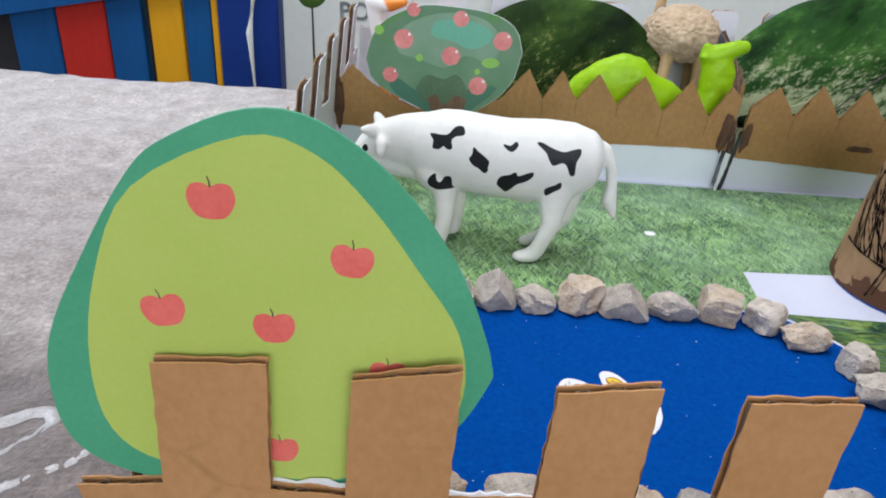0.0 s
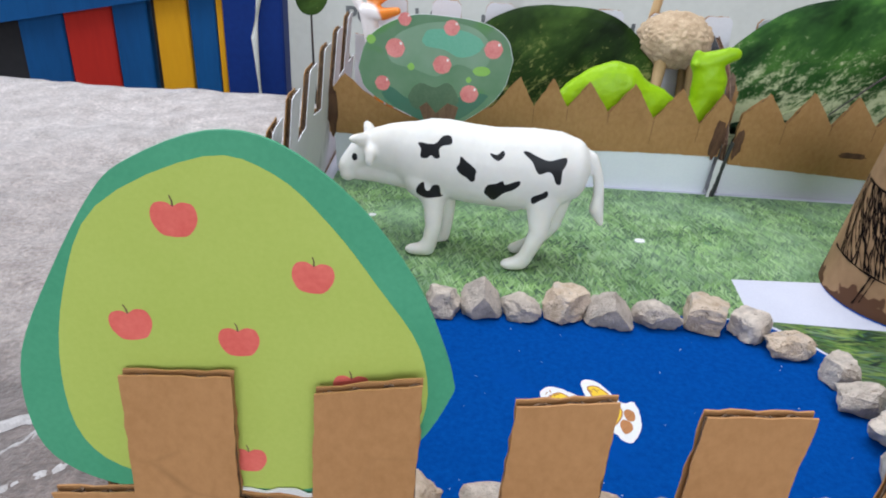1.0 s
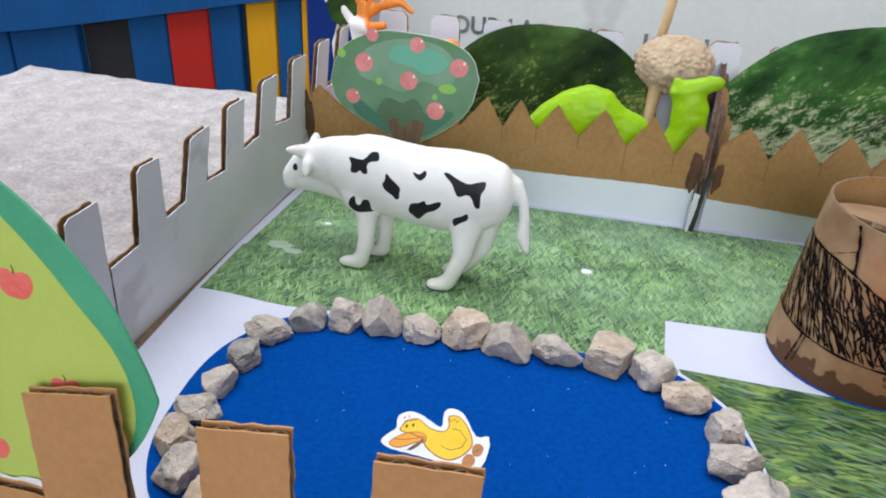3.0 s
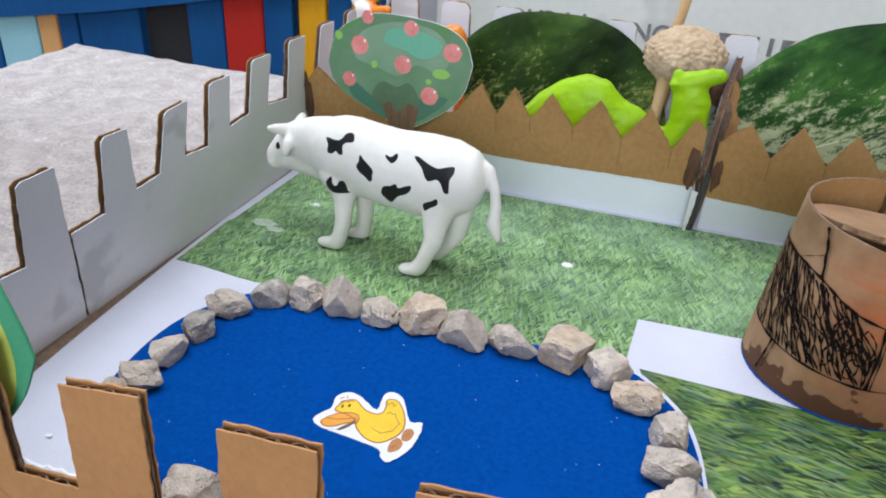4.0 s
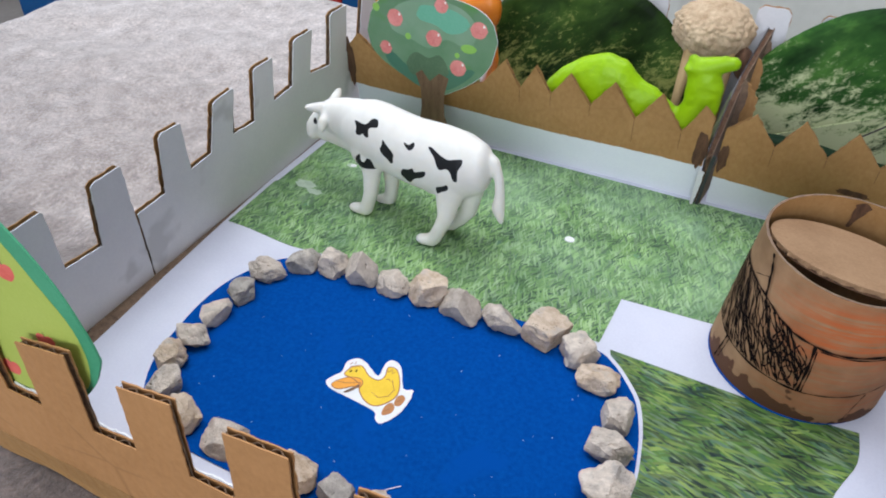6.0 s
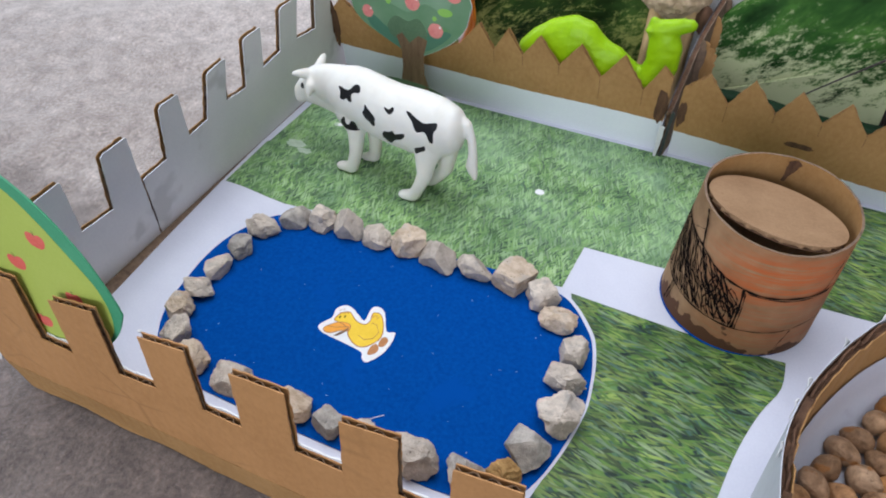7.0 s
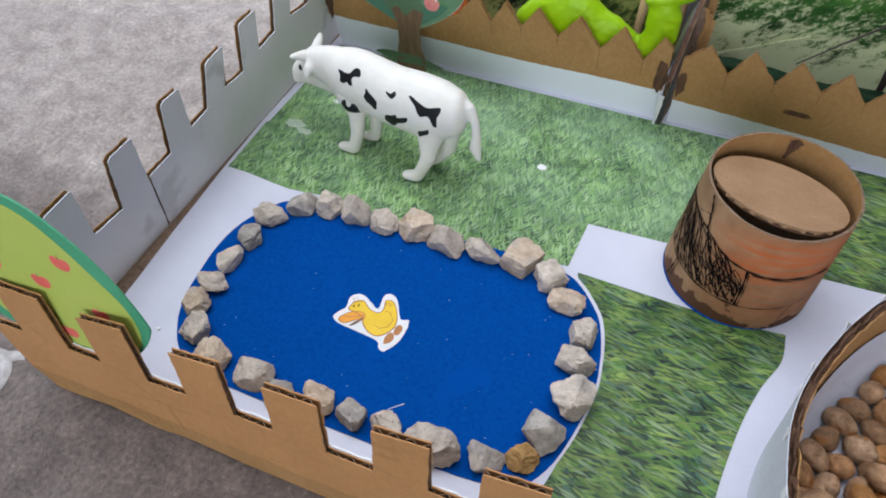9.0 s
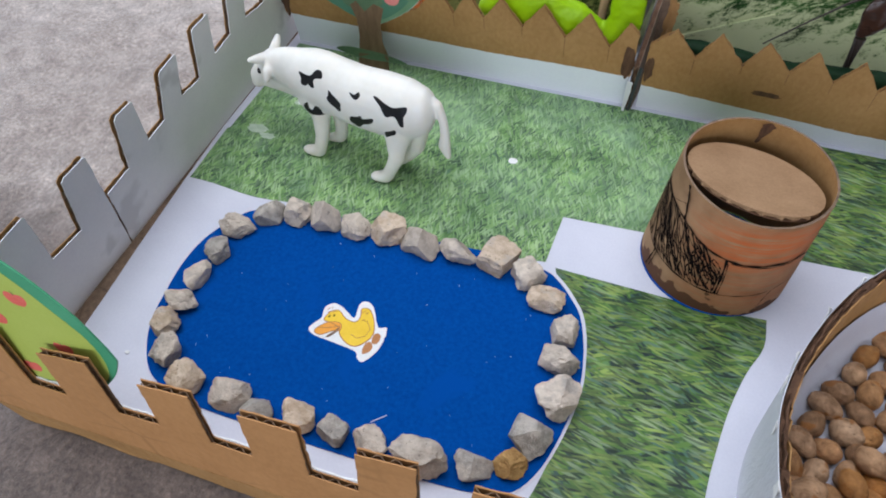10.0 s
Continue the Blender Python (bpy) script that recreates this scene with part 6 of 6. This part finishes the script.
for x, y, lean_x in ((17.3, 50.0, 0.25), (17.5, 52.0, 0.2), (19.7, 50.2, -0.1), (19.7, 52.0, -0.1)):
    part("leg", tube([(x, y, 0.02), (x + 0.3 * lean_x, y, 3.0), (x + lean_x, y + 0.1, 6.6)], [0.24, 0.26, 0.42], 12), STICK, sheep, "pale wooden leg", smooth=True)
bm = bmesh.new()
bmesh.ops.create_icosphere(bm, subdivisions=3, radius=1)
for v in bm.verts:
    v.co = Vector((20.5 + v.co.x * 0.65, 50.3 + v.co.y * 0.6, 6.0 + v.co.z * 0.95 - 0.3 * v.co.x)) * 1.0
part("face", bm, SPLIT_BOARD, sheep, "dark brown face", smooth=True)
solid("wooden_stick", tube([(16.6, 53.4, 0.02), (17.2, 53.9, 6.0), (17.75, 54.3, 9.2), (18.4, 54.8, 14.5)], [0.3, 0.3, 0.3, 0.3], 12), STICK, label="round pale wooden stick leaning behind the toy sheep", category="stick", at=(17.0, 53.5, 0.02), smooth=True)


def leaf(x0, x1, peak, top, y, bow, mat, label, base=0.02):
    out = []
    for i in range(41):
        u = x0 + (x1 - x0) * i / 40
        s = (u - peak) / ((x1 if u > peak else x0) - peak)
        out.append((u, base + (top - base) * max(0.0, 1 - abs(s) ** 2.6) ** 0.5 + 0.05 * noise.noise(Vector((u, 3, 1)))))
    bm, rows = bmesh.new(), []
    for w in (0.0, 0.05):
        for j in range(13):
            f = j / 12
            rows.append([bm.verts.new((u, y + w - bow * math.sin(math.pi * f) * 0.8 - 0.10 * math.sin(1.7 * (u - peak) + 2 * f), base + (h - base) * f)) for u, h in out])
    for r in range(25):
        if r == 12:
            continue
        for i in range(40):
            bm.faces.new((rows[r][i], rows[r][i + 1], rows[r + 1][i + 1], rows[r + 1][i]))
    for a, b in ((rows[0], rows[13]), (rows[12], rows[25])):
        for i in range(40):
            bm.faces.new((a[i], a[i + 1], b[i + 1], b[i]))
    t = thing("plant_leaf", ((x0 + x1) / 2, y, base), label, "leaf", "leaves behind the fence")
    part("blade", bm, mat, t, smooth=True)
    part("midrib", tube([(x0 + 0.6, y - bow * 0.5 - 0.05, base + 0.4), (peak, y - bow * 0.8 - 0.1, top * 0.55), (x1 - 2.5, y - bow * 0.4, top * 0.62)], [0.07, 0.06, 0.03], 6), mat, t)


leaf(3.4, 18.6, 11.4, 9.1, 50.4, 0.4, LEAF_DARK, "dark green variegated plant leaf standing as a hill")
leaf(19.7, 42.0, 31.0, 10.55, 51.2, 0.6, LEAF_LIGHT, "light variegated green plant leaf standing as a hill")

far_leaf = thing("plant_leaf", (-6.8, 64.8, -2.45), "dark green round leaf on a thin stem behind the farm", "leaf")
part("blade", slab(curve_through([(-8.3, 6.4), (-7.9, 5.2), (-7.0, 4.85), (-6.1, 5.3), (-5.6, 6.4), (-5.9, 7.8), (-6.8, 8.5), (-7.8, 7.8)], 4), lambda u, v, w: (u, 64.8 + 0.05 * (u + 6.8) ** 2 + w, v), 0, 0.06), LEAF_DARK, far_leaf)
part("stem", tube([(-6.8, 64.9, -2.45), (-6.95, 64.9, 1.5), (-7.0, 64.9, 5.2)], [0.12, 0.1, 0.08], 7), DARK_TWIG, far_leaf)

DEER_AT = (2.5, 48.6, 0.02)


def deer_patch(v):
    x, z = v[:, 0], v[:, 2]
    d = np.maximum(1.0 - np.hypot(x + 0.3, (z - 7.7) * 0.8), 0.75 - np.hypot(x - 3.0, (z - 4.3) * 0.9) * 0.45)
    d = np.maximum(d, 0.5 - np.hypot(x + 0.95, z - 9.1))
    # Blown-out highlight on the left antler, painted white into the colour.
    d = np.maximum(d, np.minimum(-0.7 - x, z - 9.35))
    d = np.maximum(d, 0.45 - np.hypot((x - 5.3) * 0.8, (z - 3.6) * 0.35))
    return 0.5 + np.clip(d, -0.5, 0.5)


DY = 48.6
sculpt("toy_deer", [[(0.9, DY, 5.6, 0.9, 0.8, 1.1), (2.8, DY, 5.9, 1.0, 0.95, 1.2), (4.8, DY, 6.4, 1.05, 0.9, 1.5), (5.5, DY, 6.9, 0.8, 0.7, 1.25)], [(0.5, DY, 6.0, 0.65, 0.55, 0.9), (0.0, DY, 7.2, 0.5, 0.45, 0.7), (-0.2, DY, 8.1, 0.5, 0.45, 0.55)],
                    [(-0.2, DY - 0.1, 8.4, 0.55, 0.45, 0.48), (0.7, DY - 0.4, 8.35, 0.42, 0.38, 0.36), (1.5, DY - 0.6, 8.6, 0.28, 0.26, 0.24)], [(-0.7, DY, 8.7, 0.26, 0.18, 0.34), (-1.1, DY, 9.2, 0.2, 0.14, 0.3)],
                    [(0.0, DY, 8.8, 0.3, 0.24, 0.3), (0.0, DY, 9.7, 0.26, 0.22, 0.26), (-0.7, DY, 10.4, 0.19, 0.17, 0.19), (-1.7, DY, 10.3, 0.15, 0.14, 0.15), (-2.2, DY, 9.6, 0.13, 0.12, 0.13)], [(0.3, DY, 9.0, 0.32, 0.26, 0.28), (1.2, DY, 9.6, 0.28, 0.24, 0.26), (2.4, DY, 9.9, 0.24, 0.2, 0.24), (3.1, DY, 9.4, 0.16, 0.14, 0.16)],
                    [(0.5, DY, 9.3, 0.26, 0.22, 0.24), (0.8, DY, 10.9, 0.18, 0.16, 0.16)], [(1.5, DY, 9.7, 0.22, 0.2, 0.2), (1.9, DY, 10.9, 0.15, 0.14, 0.14)],
                    [(0.6, DY - 0.4, 5.0, 0.5, 0.35, 0.9), (0.5, DY - 0.4, 2.4, 0.25, 0.24, 0.3), (0.5, DY - 0.4, 0.25, 0.25, 0.26, 0.25)], [(1.1, DY + 0.4, 5.0, 0.5, 0.35, 0.9), (1.1, DY + 0.4, 2.4, 0.25, 0.24, 0.3), (1.1, DY + 0.4, 0.25, 0.25, 0.26, 0.25)],
                    [(5.4, DY - 0.4, 6.0, 0.65, 0.4, 1.2), (5.8, DY - 0.4, 3.6, 0.34, 0.3, 0.7), (5.5, DY - 0.4, 1.6, 0.24, 0.22, 0.3), (5.5, DY - 0.4, 0.25, 0.25, 0.26, 0.25)], [(5.2, DY + 0.4, 6.0, 0.65, 0.4, 1.2), (5.9, DY + 0.4, 3.6, 0.34, 0.3, 0.7), (5.8, DY + 0.4, 1.6, 0.24, 0.22, 0.3), (5.9, DY + 0.4, 0.25, 0.25, 0.26, 0.25)]],
       0.1, DEER, DEER_AT, "orange and white plastic toy deer with antlers", "toy deer", 4, deer_patch)

twig = thing("dark_twig", (31.0, 46.6, 0.02), "thin brown twig with a dark dried pod behind the picket fence", "twig")
part("stem", tube([(26.6, 46.4, 4.6), (28.4, 46.6, 6.2), (30.0, 46.7, 7.6), (31.2, 46.8, 8.4)], [0.04, 0.05, 0.07, 0.1], 7), DARK_TWIG, twig)
part("stalk", tube([(31.3, 46.6, 0.05), (31.2, 46.6, 3.0), (31.2, 46.6, 5.8)], [0.2, 0.22, 0.3], 9), DARK_TWIG, twig)
bm = bmesh.new()
bmesh.ops.create_icosphere(bm, subdivisions=4, radius=1)
for v in bm.verts:
    p = v.co.copy()
    v.co = p * (1 + 0.28 * noise.noise(p * 1.6 + Vector((5, 0, 0))) + 0.10 * noise.noise(p * 4))
    v.co = Vector((31.6 + v.co.x * 0.75 + 0.3 * v.co.z, 46.6 + v.co.y * 0.6, 7.5 + v.co.z * 1.45))
part("pod", bm, POD, twig, "dark glossy brown pod", smooth=True)

roll = thing("rolled_leaf", (31.0, 45.7, 0.02), "dark green leaf edge rolled along the picket fence", "leaf", "leaves behind the fence")
for k, (dy, dz, r) in enumerate(((0.0, 0.0, 0.62), (-0.75, -0.75, 0.5))):
    pts = [(21.2 + 1.05 * i, 45.9 + dy + 0.1 * math.sin(i * 0.9 + k), 3.75 + dz + 0.02 * i + 0.22 * math.sin(i * 0.55 + 0.5 + k)) for i in range(20)]
    bm = tube(pts, [r * (0.6 + 0.4 * min(1.0, i / 3, (19 - i) / 3)) + 0.05 * math.sin(i * 1.7) for i in range(20)], 14)
    for v in bm.verts:
        q = noise.noise_vector(v.co * 0.9 + Vector((k * 7, 0, 0)))
        v.co += Vector((0.1 * q.x, 0.25 * q.y, 0.28 * q.z - 0.25))
    part("roll", bm, ROLL_GREEN, roll, smooth=True)
part("stalk", tube([(30.5, 45.7, 0.02), (30.6, 45.8, 2.0), (30.8, 45.9, 3.6)], [0.15, 0.18, 0.25], 8), ROLL_GREEN, roll, smooth=True)

# small white paper scraps
for x, y, r in ((14.9, 37.78, 0.28), (1.38, 38.8, 0.18), (1.45, 20.3, 0.11)):
    solid("paper_scrap", slab(curve_through(ring_outline(x, y, r, r * 0.75, 7, 0.2, int(x * 9)), 3), flat, 0.037, 0.09), PAPER_CUT, label="tiny white paper scrap on the ground sheet", category="paper scrap", at=(x, y, 0.037))

# scuffed patches where the printed grass has rubbed off
SCUFF = surf("rubbed_print", (0.30, 0.40, 0.28), (0.50, 0.57, 0.46), 260, 1500, 0.6, 0.3, 0.0003, 0.3)
for x, y, rx, ry, sd in ((-0.1, 35.9, 0.62, 0.34, 3), (0.75, 35.5, 0.5, 0.22, 4), (1.25, 38.8, 0.3, 0.2, 5)):
    out = [(x + rx * math.cos(a) * (1 + 0.7 * noise.noise(Vector((2 * math.cos(a), 2 * math.sin(a), sd)))), y + ry * math.sin(a) * (1 + 0.7 * noise.noise(Vector((2 * math.cos(a), 2 * math.sin(a), sd + 9))))) for a in (i * math.pi / 20 for i in range(40))]
    solid("scuff_mark", slab(out, flat, 0.036, 0.039), SCUFF, label="pale rubbed patch on the printed grass sheet", category="stain", at=(x, y, 0.036))
